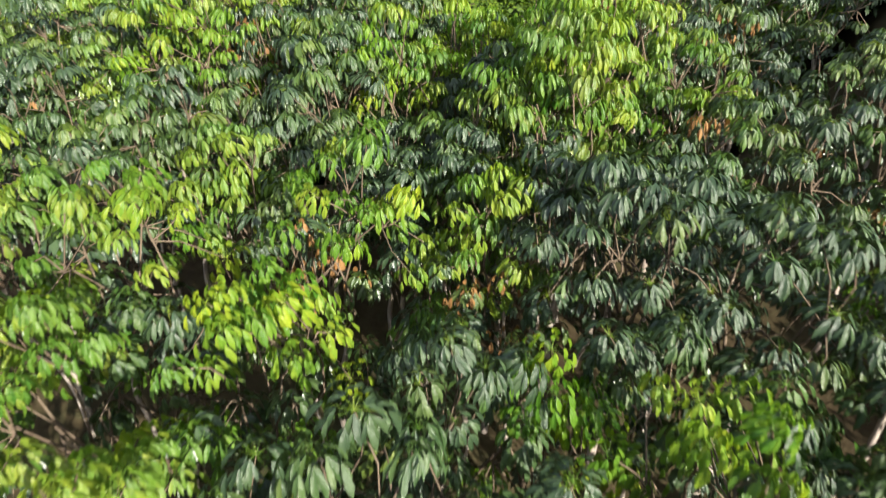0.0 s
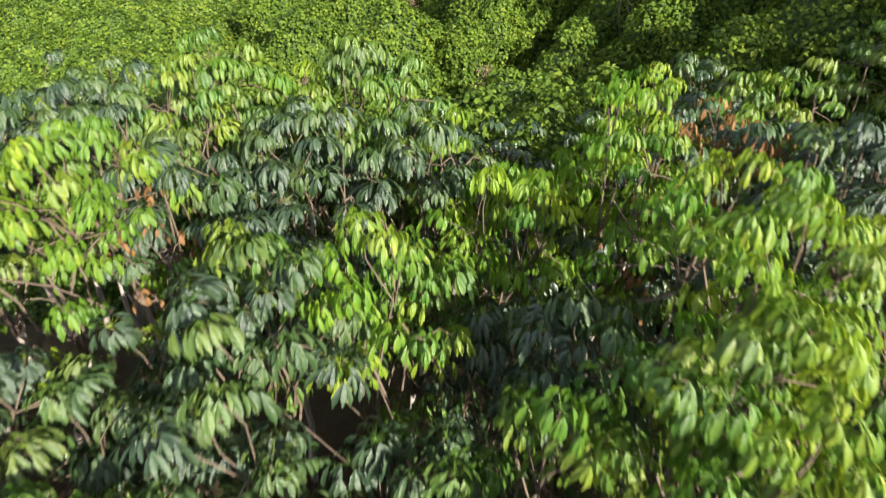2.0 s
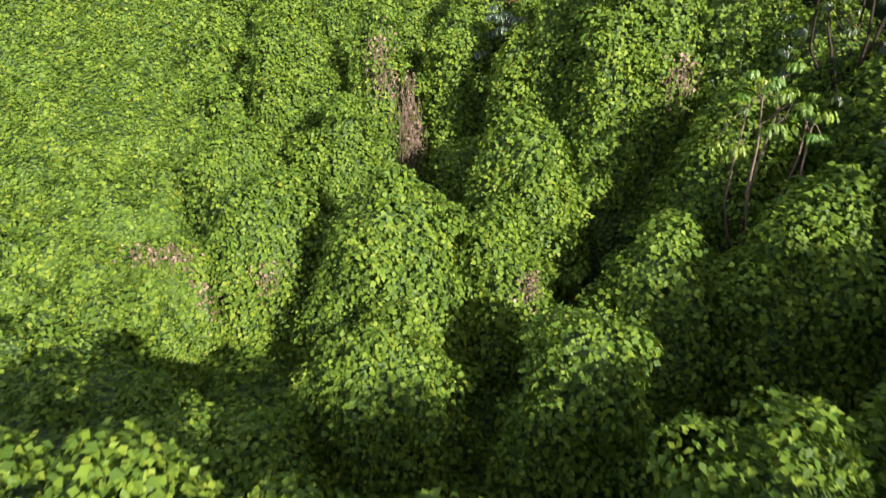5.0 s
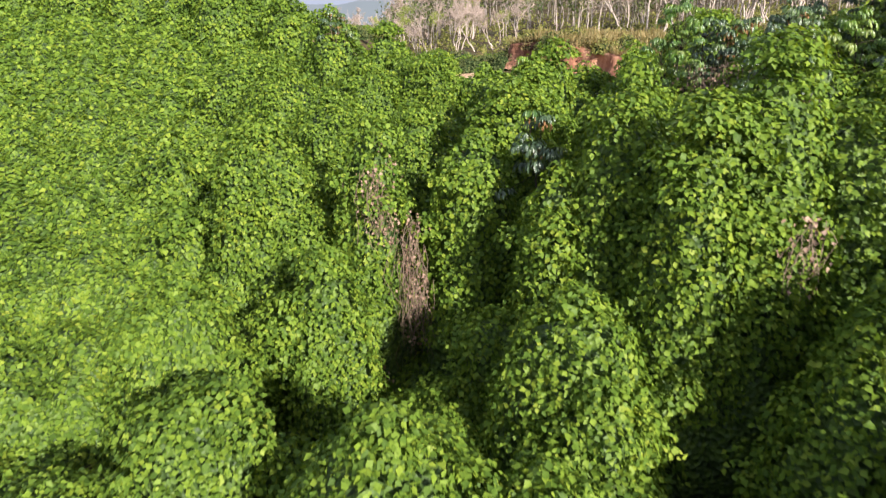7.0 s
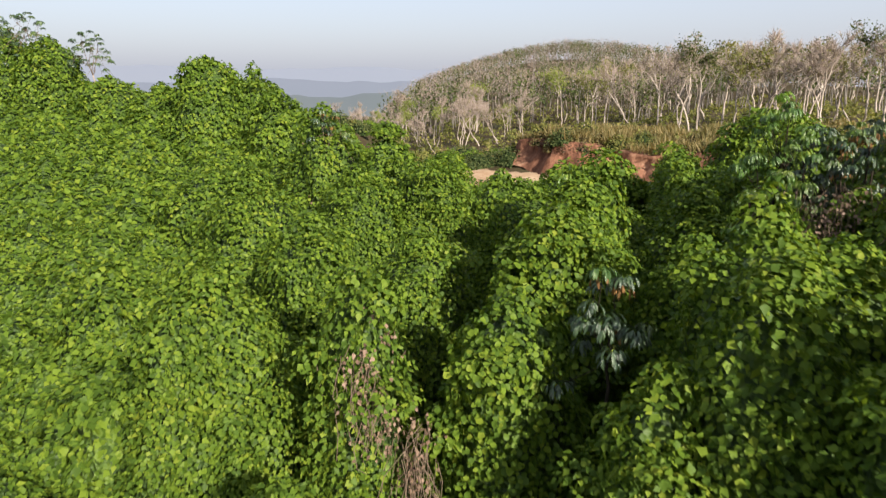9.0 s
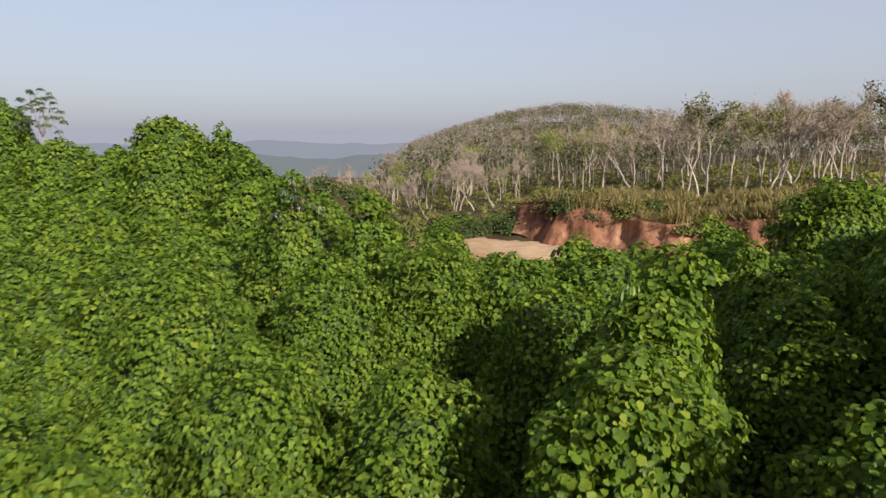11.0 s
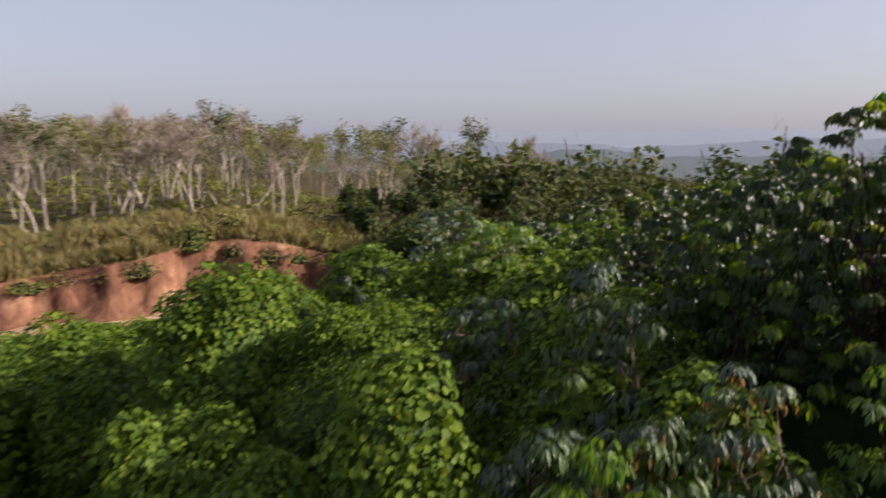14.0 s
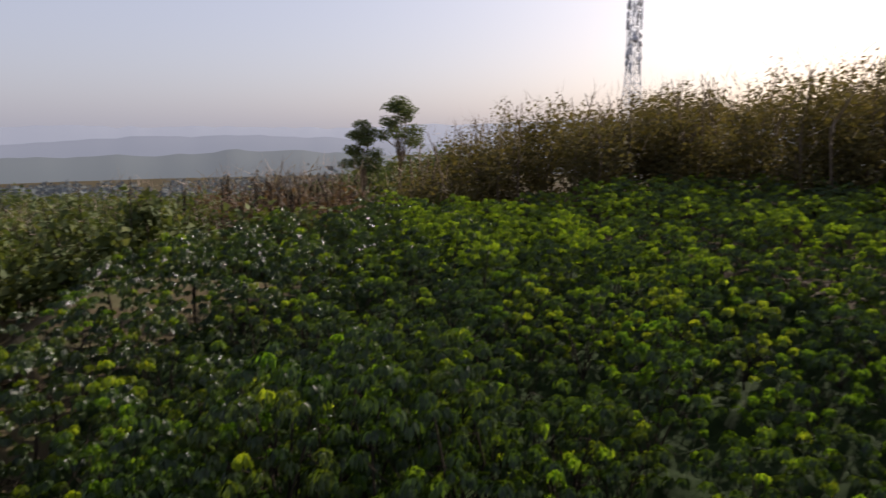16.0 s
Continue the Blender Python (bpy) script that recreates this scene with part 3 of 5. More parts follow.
# the smothered trees of the valley
vine_mound(-5.6, 34.0, 16.95, 1.7)
vine_mound(-2.75, 32.9, 17.4, 0.85, dead=0.3, label="slender tree smothered in vines with a withered brown strip")
vine_mound(-0.3, 32.7, 17.0, 1.15, dead=0.15)
vine_mound(-3.5, 30.3, 14.7, 1.0)
vine_mound(-6.4, 29.6, 14.5, 1.5)
vine_mound(-4.9, 26.2, 14.4, 1.4)
vine_mound(-7.0, 25.6, 12.9, 1.0, dead=0.25, label="low bush under vines with a withered pinkish brown crown")
vine_mound(-1.7, 24.4, 14.9, 1.7)
vine_mound(1.2, 27.2, 15.5, 1.3)
vine_mound(2.4, 29.9, 18.3, 1.5)
vine_mound(4.4, 28.6, 19.1, 1.5)
vine_mound(3.3, 28.2, 18.2, 1.2)
vine_mound(1.3, 30.1, 16.9, 0.85)
vine_mound(-4.5, 37.8, 16.9, 1.4)
vine_mound(-7.9, 34.4, 14.5, 0.9)
vine_mound(-9.8, 38.6, 15.6, 1.4)
vine_mound(-2.0, 37.6, 16.6, 1.7)
vine_mound(-6.6, 40.4, 17.6, 1.9)
vine_mound(-1.8, 44.8, 17.7, 1.4)
vine_mound(-3.6, 47.8, 18.4, 1.6)
vine_mound(-6.4, 50.0, 19.0, 1.7, dead=0.2)
vine_mound(-4.2, 43.6, 17.4, 1.7)
vine_mound(-9.4, 45.8, 17.2, 2.0)
vine_mound(-14.4, 59.6, 21.4, 1.8)
vine_mound(-12.2, 60.5, 20.6, 1.7)
vine_mound(-10.2, 57.5, 19.4, 1.9)
vine_mound(-17.5, 60.8, 19.6, 2.0)
vine_mound(-21.0, 61.8, 20.2, 2.0)
vine_mound(-25.5, 64.0, 22.4, 1.9)
vine_mound(-28.6, 64.6, 23.0, 2.0)
vine_mound(-31.5, 64.4, 22.8, 2.2)
vine_mound(0.6, 46.8, 16.7, 1.7)
vine_mound(3.4, 47.6, 16.9, 1.7)
vine_mound(1.2, 42.0, 17.2, 1.5)
vine_mound(2.2, 38.0, 18.3, 0.9)
vine_mound(1.5, 36.9, 18.0, 1.25)
vine_mound(3.9, 42.0, 16.6, 1.6)
vine_mound(6.5, 43.2, 17.7, 1.35)
vine_mound(8.4, 49.4, 16.8, 1.4)
vine_mound(8.6, 51.2, 17.3, 1.3)
vine_mound(9.6, 46.0, 19.1, 1.6)
vine_mound(11.9, 47.2, 18.2, 1.5)
vine_mound(15.6, 47.8, 18.6, 1.6)
vine_mound(6.0, 52.0, 16.3, 1.7)
vine_mound(-1.4, 50.4, 17.2, 1.4)
vine_mound(2.2, 51.6, 15.6, 1.5)
vine_mound(12.4, 51.6, 16.0, 1.6)
vine_mound(0.8, 35.3, 18.0, 1.2)
vine_mound(-1.2, 28.6, 12.6, 1.3)
vine_mound(0.4, 24.3, 14.2, 1.1)
vine_mound(-1.9, 21.9, 13.2, 1.6)
vine_mound(1.5, 20.6, 14.5, 1.1)
vine_mound(3.5, 23.2, 14.3, 1.3)
vine_mound(5.9, 22.6, 15.9, 1.4)
vine_mound(7.6, 22.6, 16.6, 1.5)
vine_mound(6.0, 18.4, 16.1, 1.4)
vine_mound(5.4, 25.6, 16.4, 1.5)
vine_mound(1.4, 26.0, 14.6, 1.0)
vine_mound(-0.7, 15.7, 15.6, 0.95)
vine_mound(0.4, 15.9, 15.4, 0.9)
vine_mound(1.7, 15.4, 15.9, 1.0)
vine_mound(3.0, 17.4, 15.2, 1.3)
vine_mound(-4.4, 19.8, 12.9, 1.7)
vine_mound(-7.4, 21.2, 12.2, 1.9)
vine_mound(-3.5, 16.5, 15.7, 1.2)
vine_mound(-5.4, 17.0, 15.0, 1.4)
vine_mound(-7.4, 17.4, 14.4, 1.5)
vine_mound(-2.0, 16.6, 15.0, 1.1)
# vine-draped edge of the eastern rise
for k, (mx, my, mt) in enumerate(((5.8, 28.6, 18.5), (7.2, 30.0, 18.6), (7.6, 27.0, 18.0), (8.2, 24.6, 17.8), (4.6, 32.4, 17.6), (7.4, 33.6, 18.8),
                                  (8.6, 36.0, 19.0), (5.0, 39.4, 17.2), (10.8, 38.0, 19.2), (12.6, 39.8, 19.4), (10.6, 42.6, 18.4), (14.8, 43.0, 19.2), (18.6, 44.6, 19.0), (8.8, 20.0, 17.0))):
    vine_mound(mx, my, mt, 1.5 + 0.2 * (k % 3))
for k in range(11):
    vine_mound(-5.5 + 2.1 * k + rng.uniform(-0.5, 0.5), 54.5 + rng.uniform(-1.2, 1.2), 15.1 + rng.uniform(-0.5, 0.4), 1.6)
for mx, my, mt in ((5.0, 34.9, 17.4), (6.6, 35.4, 17.8), (8.8, 37.4, 18.6), (7.1, 39.0, 19.1), (6.2, 40.6, 17.5)):
    vine_mound(mx, my, mt, 1.25)
vine_mound(0.2, 29.5, 14.2, 0.95)
vine_mound(-0.9, 27.2, 13.0, 1.2)
for k in range(9):
    vine_mound(11.0 + 1.9 * k + rng.uniform(-0.4, 0.4), 56.5 - 0.75 * k + rng.uniform(-0.8, 0.8), 14.9 + rng.uniform(-0.4, 0.4), 1.7)
withered_strip(-2.6, 31.95, 14.6, 16.5, 0.35)
withered_strip(-1.75, 31.95, 12.6, 15.4, 0.4)
withered_strip(-1.6, 31.75, 11.8, 14.0, 0.3, "bare brown vine stems hanging into a dark hollow")
withered_strip(-6.9, 25.0, 12.7, 13.4, 0.7, "withered pinkish brown tangle on a low bush")
withered_strip(-4.6, 24.9, 12.2, 13.0, 0.3)
withered_strip(1.0, 23.6, 12.6, 13.6, 0.35)
withered_strip(6.9, 34.6, 17.4, 18.9, 0.6, "tangle of dead brown shoots hanging from a tree")
withered_strip(5.6, 34.6, 16.6, 18.4, 0.7, "tangle of dead brown shoots hanging from a tree")
withered_strip(4.6, 27.2, 15.6, 17.0, 0.4)
# lower vines towards the foot of the bank, and on the northern slope of the rise
for k in range(34):
    mx, my = rng.uniform(0, 27), rng.uniform(56, 67)
    if my > 70 - 0.6 * max(mx - 9.5, 0) - 3:
        my -= 7
    vine_mound(mx, my, 13.6 + rng.uniform(-0.5, 0.4) - 0.05 * (my - 58), 1.5)
for mx, my, mt in ((18.0, 50.0, 17.2), (22.0, 50.4, 17.0), (26.0, 49.0, 17.4), (30.0, 48.4, 17.6), (15.4, 52.4, 16.0), (20.4, 54.0, 15.6), (25.4, 53.2, 15.8), (29.6, 52.6, 15.6), (34.0, 48.0, 17.6), (33.6, 52.0, 15.6)):
    vine_mound(mx, my, mt, 1.8)
vine_mound(3.1, 31.9, 18.2, 1.2)
vine_mound(3.2, 34.5, 17.3, 1.2)

vine_mound(4.4, 55.4, 16.0, 1.5)
vine_mound(9.6, 54.0, 16.1, 1.5)


# ---------------------------------------------------------------- young rubber trees
def whorls(points, age, scale, leaflets, blade, petioles=8, stalk_length=1.0, limp=0.0):
    """Bunches of long-stalked leaves at shoot tips: three leaflets on each stalk, drooping, more so when young."""
    n = len(points)
    K = petioles
    az = (np.arange(K)[None] * 2.39996 + rng.uniform(0, 6.3, (n, 1)) + rng.normal(0, 0.2, (n, K))).ravel()
    tier = np.tile(np.arange(K) / max(K - 1, 1), n)                  # 0 at the shoot tip, 1 at the lowest leaves
    rise = 0.95 - 1.0 * tier + rng.normal(0, 0.15, n * K)
    ln = stalk_length * (0.40 + 0.60 * tier) * rng.uniform(0.85, 1.15, n * K) * np.repeat(scale, K)
    hang = np.repeat(rng.uniform(-0.15, 0.3, n), K)
    out = np.stack([np.cos(az), np.sin(az), np.zeros_like(az)], -1)
    stalk = unit(out + np.array([0, 0, 1.0]) * rise[:, None]) * ln[:, None]
    root = np.repeat(points, K, axis=0)
    end = root + stalk
    ag = np.repeat(age, K)
    vs, ts, ages = [], [], []
    at = 0
    for k in range(leaflets):
        turn = (k - (leaflets - 1) / 2) * 0.62
        a2 = az + turn + rng.normal(0, 0.15, n * K)
        droop = 0.70 + limp + 0.55 * tier + hang + rng.normal(0, 0.14, n * K) + ag * rng.uniform(0.6, 1.6, n * K)
        tip = np.stack([np.cos(a2), np.sin(a2), -droop], -1)
        face = np.stack([np.cos(a2) * droop, np.sin(a2) * droop, np.ones_like(a2)], -1) + rng.normal(0, 0.16, (n * K, 3))
        size = 0.98 * np.repeat(scale, K) * rng.uniform(0.7, 1.15, n * K) * (1 - 0.12 * ag)
        v, t = blades(end, tip, face, size, blade)
        vs.append(v)
        ts.append(t + at)
        ages.append(np.repeat(ag, len(blade[0])))
        at += len(v)
    return np.concatenate(vs), np.concatenate(ts), np.concatenate(ages), root, end


BUNCH_AGES = (0.0, 0.12, 0.25, 0.4, 0.55, 0.7, 0.85, 1.0)
bunches = {}


def leaf_whorl(age, variant):
    """One bunch of leaves with its stalks, leaf length 1; made once for each age and variant."""
    key = (age, variant)
    if key not in bunches:
        v, t, ag, root, end = whorls(np.zeros((1, 3)), np.array([age]), np.ones(1), 3, LONG_BLADE, 15)
        way = unit(end - root)
        side = unit(np.cross(way, np.array([0.2, 0.3, 1.0]))) * 0.013
        sv = np.stack([root - side, root + side, end], 1).reshape(-1, 3)
        v2, t2 = join([(v, t), (sv, np.arange(len(sv)).reshape(-1, 3))])
        bunches[key] = raw_mesh("leaf_whorl", v2, t2, RUBBER, False, np.concatenate([ag, np.full(len(sv), 0.8)]))
    return bunches[key]


def rubber_tree(x, y, top, r, age=0.3, count=26, scale=0.168, blade=LONG_BLADE, petioles=12, base=None, stalks=True, dry=0.0, depth=1.5,
                label="young rubber tree with drooping bunches of leaves", limbs=6, bark=BARK, leaf=RUBBER, mixed=0.10, stalk_length=1.0, limp=0.0):
    """Trunk, limbs, twigs to each shoot tip, and a bunch of leaves on each."""
    z0 = float(height(np.array(x), np.array(y))) - 0.1 if base is None else base
    tall = top - z0
    if stalks:
        age = 0.3 * age if age < 0.36 else min(1.0, 1.2 * age)
    thing = new("rubber_tree")
    thing.location = (x, y, z0)
    fork = np.array([rng.normal(0, 0.1), rng.normal(0, 0.1), tall * rng.uniform(0.35, 0.55)])
    wood = []
    tips = []
    phase = rng.uniform(0, 6.3)
    if petioles > 9:
        count = max(6, int(count * (1.08 if stalks and y < 16 else 0.9)))
    for k in range(count):
        f = math.sqrt((k + 0.5) / count)
        a = phase + k * 2.39996
        rr = r * f * rng.uniform(0.85, 1.15)
        low = depth * 0.75 * f ** 2.5 + rng.uniform(0, 0.35) + (rng.uniform(0.3, 0.9) * depth * 0.5 if k % 3 == 0 else 0)
        tips.append(np.array([rr * math.cos(a), rr * math.sin(a), tall - 0.1 - low]))
    tips = np.array(tips)
    knots = []
    for k in range(limbs):
        a = 2 * math.pi * k / limbs + rng.uniform(-0.4, 0.4)
        rr = r * rng.uniform(0.3, 0.65)
        knot = np.array([rr * math.cos(a), rr * math.sin(a), tall - 0.65 - depth * 0.35 * rng.random() - 0.5 * (rr / r) ** 2])
        knots.append(knot)
        wood.append(tube(bent(fork, knot, sag=-0.1, wobble=0.08, steps=5), np.linspace(0.022, 0.010, 5) * (tall / 5), 4))
    knots = np.array(knots)
    for e in tips if stalks else tips[::3]:
        knot = knots[np.argmin(((knots - e) ** 2).sum(1))]
        wood.append(tube(np.array([knot - (0, 0, 0.1), (knot + e) / 2 + rng.normal(0, 0.05, 3), e]), [0.010, 0.008, 0.006], 3))
    trunk = tube(bent((0, 0, 0), fork, wobble=0.04, steps=6), np.linspace(0.06, 0.035, 6) * (tall / 5), 6)
    part_of("trunk", raw_mesh("trunk", *trunk, bark, True), thing)
    wv_, wq_ = join(wood)
    part_of("crown_wood", raw_mesh("crown_wood", wv_, wq_, STEM if bark is not DARK_STEM else DARK_STEM, True), thing, kind="stuff")
    if mixed > 0.25:        # single young bunches among dark ones
        young = np.where(rng.random(len(tips)) < 0.08 + 0.95 * age, rng.uniform(0.3, 0.9, len(tips)), rng.uniform(0, 0.25, len(tips)))
    else:
        young = np.clip(age + rng.normal(0, mixed, len(tips)), 0, 1)
    if stalks:
        for tip, a in zip(tips if dry < 1 else tips[1::4], young):
            near_age = min(BUNCH_AGES, key=lambda k: abs(k - a))
            ob = part_of("leaf_whorl", leaf_whorl(near_age, int(rng.integers(0, 4))), thing)
            s = scale * rng.uniform(0.85, 1.18)
            ob.matrix_basis = pose(*tip, rng.normal(0, 9), rng.normal(0, 9), rng.uniform(0, 360)) @ Matrix.Scale(s, 4)
    else:
        v, t, ag, root, end = whorls(tips, young, scale * rng.uniform(0.85, 1.15, len(tips)), 3, blade, petioles, stalk_length, limp)
        part_of("leaves", raw_mesh("leaves", v, t, leaf, False, ag), thing, "drooping leaf bunches", kind="stuff")
    if dry:
        dk = max(1, int(len(tips) * dry))
        dv, dt, da, _, _ = whorls(tips[:dk] - np.array([0, 0, 0.12 if dry < 1 else -0.02]), np.full(dk, 1.0), np.full(dk, scale * 0.9), 3, blade, 6)
        part_of("dry_leaves", raw_mesh("dry_leaves", dv, dt, RUSSET), thing, "withered orange brown leaves", kind="stuff")
    return tagged(thing, label, "rubber tree", "young rubber trees")


YOUNG, FRESH, DARK = "young rubber tree flushed with limp yellow-green leaves", "young rubber tree with fresh mid-green leaf bunches", "young rubber tree with glossy dark green leaf bunches"
# grove under the start of the flight
rubber_tree(-0.9, 5.3, 17.6, 0.8, 0.64, 22, label=YOUNG)
rubber_tree(-1.35, 3.5, 17.5, 0.7, 0.72, 24, label=YOUNG)
rubber_tree(-2.9, 4.7, 17.6, 0.9, 0.6, 26, label=YOUNG)
rubber_tree(-2.9, 3.2, 17.4, 0.7, 0.56, 22, label=YOUNG)
rubber_tree(-1.9, 2.6, 17.0, 0.55, 0.48, 16, label=FRESH)
rubber_tree(-1.9, 1.9, 17.5, 0.7, 0.56, 20, label=YOUNG)
rubber_tree(1.65, 2.5, 17.4, 0.65, 0.65, 20, label=YOUNG)
rubber_tree(1.9, 1.7, 17.5, 0.6, 0.7, 18, label=YOUNG)
rubber_tree(0.8, 3.1, 17.2, 0.5, 0.9, 14, label=YOUNG)
rubber_tree(0.5, 5.3, 17.3, 0.6, 0.6, 18, label=FRESH)
rubber_tree(-2.4, 6.6, 17.0, 0.9, 0.44, 26, label=FRESH)
rubber_tree(-0.3, 2.2, 17.5, 0.65, 0.28, 22, label=FRESH)
rubber_tree(0.15, 3.2, 17.3, 0.7, 0.05, 24, label=DARK)
rubber_tree(1.7, 4.7, 17.7, 0.95, 0.05, 34, label=DARK)
rubber_tree(2.7, 4.2, 17.6, 0.9, 0.05, 32, label=DARK)
rubber_tree(0.75, 2.0, 17.1, 0.7, 0.1, 22, label=DARK)
rubber_tree(-1.0, 2.3, 16.9, 0.7, 0.1, 22, label=DARK)
rubber_tree(-0.55, 4.2, 16.2, 0.5, 0.1, 12, label=DARK)
rubber_tree(1.55, 3.5, 17.0, 0.6, 0.1, 20, label=DARK)
rubber_tree(2.5, 2.9, 16.8, 0.7, 0.1, 24, label=DARK)
rubber_tree(3.6, 6.6, 17.5, 1.0, 0.2, 30, label=DARK)
rubber_tree(4.4, 4.4, 17.3, 1.0, 0.5, 28, label=YOUNG)
rubber_tree(-4.4, 5.4, 17.2, 1.1, 0.4, 30, label=FRESH)
rubber_tree(-4.2, 3.2, 17.2, 1.0, 0.48, 28, label=YOUNG)
rubber_tree(-3.7, 9.3, 17.9, 1.0, 0.7, 30, label=YOUNG)
rubber_tree(-5.6, 8.2, 17.4, 1.1, 0.32, 30, label=FRESH)
rubber_tree(-6.6, 10.6, 17.5, 1.2, 0.3, 30, label=DARK)
rubber_tree(1.9, 8.4, 18.3, 1.0, 0.65, 36, label=YOUNG)
rubber_tree(1.3, 6.9, 18.2, 0.7, 0.45, 26, label=FRESH)
rubber_tree(-0.7, 8.4, 17.8, 0.6, 0.68, 20, label=YOUNG)
rubber_tree(0.4, 10.0, 17.6, 0.75, 0.75, 24, label=YOUNG)
rubber_tree(-2.6, 6.9, 16.9, 0.6, 0.56, 18, label=YOUNG)
rubber_tree(-1.5, 8.2, 17.8, 0.85, 0.32, 34, label=FRESH)
rubber_tree(-1.6, 7.2, 17.4, 0.7, 0.25, 24, label=FRESH)
rubber_tree(0.3, 6.5, 17.2, 0.65, 0.28, 26, label=FRESH)
rubber_tree(-1.8, 5.8, 16.8, 0.5, 0.28, 14, label=FRESH)
rubber_tree(0.8, 8.0, 17.6, 0.6, 0.3, 22, label=FRESH)
rubber_tree(3.2, 8.3, 17.6, 0.9, 0.45, 28, label=FRESH)
rubber_tree(-0.7, 6.8, 16.9, 0.65, 0.1, 20, label=DARK)
rubber_tree(0.0, 4.4, 16.6, 0.4, 0.4, 9, label=FRESH)
rubber_tree(-4.9, 11.4, 17.6, 1.1, 0.2, 32, label=DARK)
rubber_tree(-2.7, 10.4, 17.5, 0.9, 0.15, 28, label=DARK)
rubber_tree(-1.6, 10.9, 17.6, 0.9, 0.15, 28, label=DARK)
rubber_tree(-0.5, 11.2, 17.6, 0.9, 0.2, 28, label=DARK)
rubber_tree(1.7, 11.9, 17.2, 0.6, 0.9, 16, label=YOUNG)
rubber_tree(3.4, 11.4, 17.2, 1.0, 0.25, 26, dry=0.5, label="young rubber tree with withered orange leaves among green")
rubber_tree(4.2, 9.6, 17.5, 1.0, 0.2, 28, dry=0.35, label="young rubber tree with withered orange leaves among green")
rubber_tree(-3.1, 12.4, 17.9, 0.95, 0.5, 40, label=FRESH)
rubber_tree(-1.1, 12.4, 17.9, 0.9, 0.4, 40, label=FRESH)
rubber_tree(-2.0, 11.7, 17.4, 0.7, 0.2, 26, label=DARK)
rubber_tree(-2.1, 12.8, 17.5, 0.5, 0.85, 14, label=YOUNG)
rubber_tree(-0.2, 12.1, 17.2, 0.4, 0.9, 10, label=YOUNG)
rubber_tree(0.6, 10.9, 17.2, 0.5, 0.85, 14, label=YOUNG)
rubber_tree(1.9, 10.6, 17.2, 0.55, 0.7, 18, label=YOUNG)
rubber_tree(2.8, 14.0, 17.1, 0.7, 0.75, 22, label=YOUNG)
rubber_tree(4.4, 13.2, 17.4, 1.0, 0.5, 28, label=FRESH)
rubber_tree(5.6, 11.4, 17.5, 1.1, 0.3, 30, label=DARK)
rubber_tree(5.4, 7.4, 17.6, 1.1, 0.35, 30, label=FRESH)
rubber_tree(4.4, 16.0, 16.6, 1.0, 0.25, 26, label=DARK)
rubber_tree(-5.4, 13.8, 16.9, 1.1, 0.3, 30, label=DARK)
rubber_tree(-7.6, 12.8, 16.9, 1.2, 0.3, 30, label=FRESH)
for gx_, gy_, gt_, ga_ in ((3.4, 2.2, 17.2, 0.3), (3.8, 3.4, 17.4, 0.15), (5.2, 2.6, 17.3, 0.5), (5.6, 5.6, 17.5, 0.2), (6.8, 9.2, 17.8, 0.3), (6.9, 6.8, 17.6, 0.5),
                           (7.2, 12.4, 17.8, 0.2), (6.6, 14.6, 17.4, 0.4), (-5.6, 6.6, 17.2, 0.6), (-3.4, 7.6, 17.3, 0.3), (-6.2, 4.6, 17.0, 0.4), (2.4, 6.0, 17.2, 0.1),
                           (2.9, 10.0, 17.3, 0.3), (-4.6, 9.9, 17.4, 0.4), (-7.6, 9.6, 17.4, 0.3), (0.2, 0.9, 16.9, 0.1), (-1.0, 1.0, 17.0, 0.5), (1.4, 0.9, 17.0, 0.2), (8.4, 15.0, 18.0, 0.3)):
    rubber_tree(gx_, gy_, gt_, 0.95, ga_, 30, label=YOUNG if ga_ > 0.4 else FRESH if ga_ > 0.2 else DARK)
for dx_, dy_, dt_, da_, dr_ in ((0.55, 7.3, 17.5, 0.45, 0.6), (-0.35, 7.4, 17.0, 0.15, 0.6), (-0.6, 6.4, 16.9, 0.2, 0.6), (0.3, 6.4, 16.9, 0.5, 0.6), (1.7, 7.3, 17.9, 0.6, 0.7), (2.5, 8.6, 17.9, 0.7, 0.7),
                               (-1.7, 8.9, 17.6, 0.45, 0.6), (-2.5, 8.0, 17.2, 0.3, 0.7), (-0.9, 9.6, 17.0, 0.2, 0.7), (0.3, 8.9, 16.9, 0.05, 0.6)):
    rubber_tree(dx_, dy_, dt_, dr_, da_, 18, label=YOUNG if da_ > 0.55 else FRESH if da_ > 0.2 else DARK)
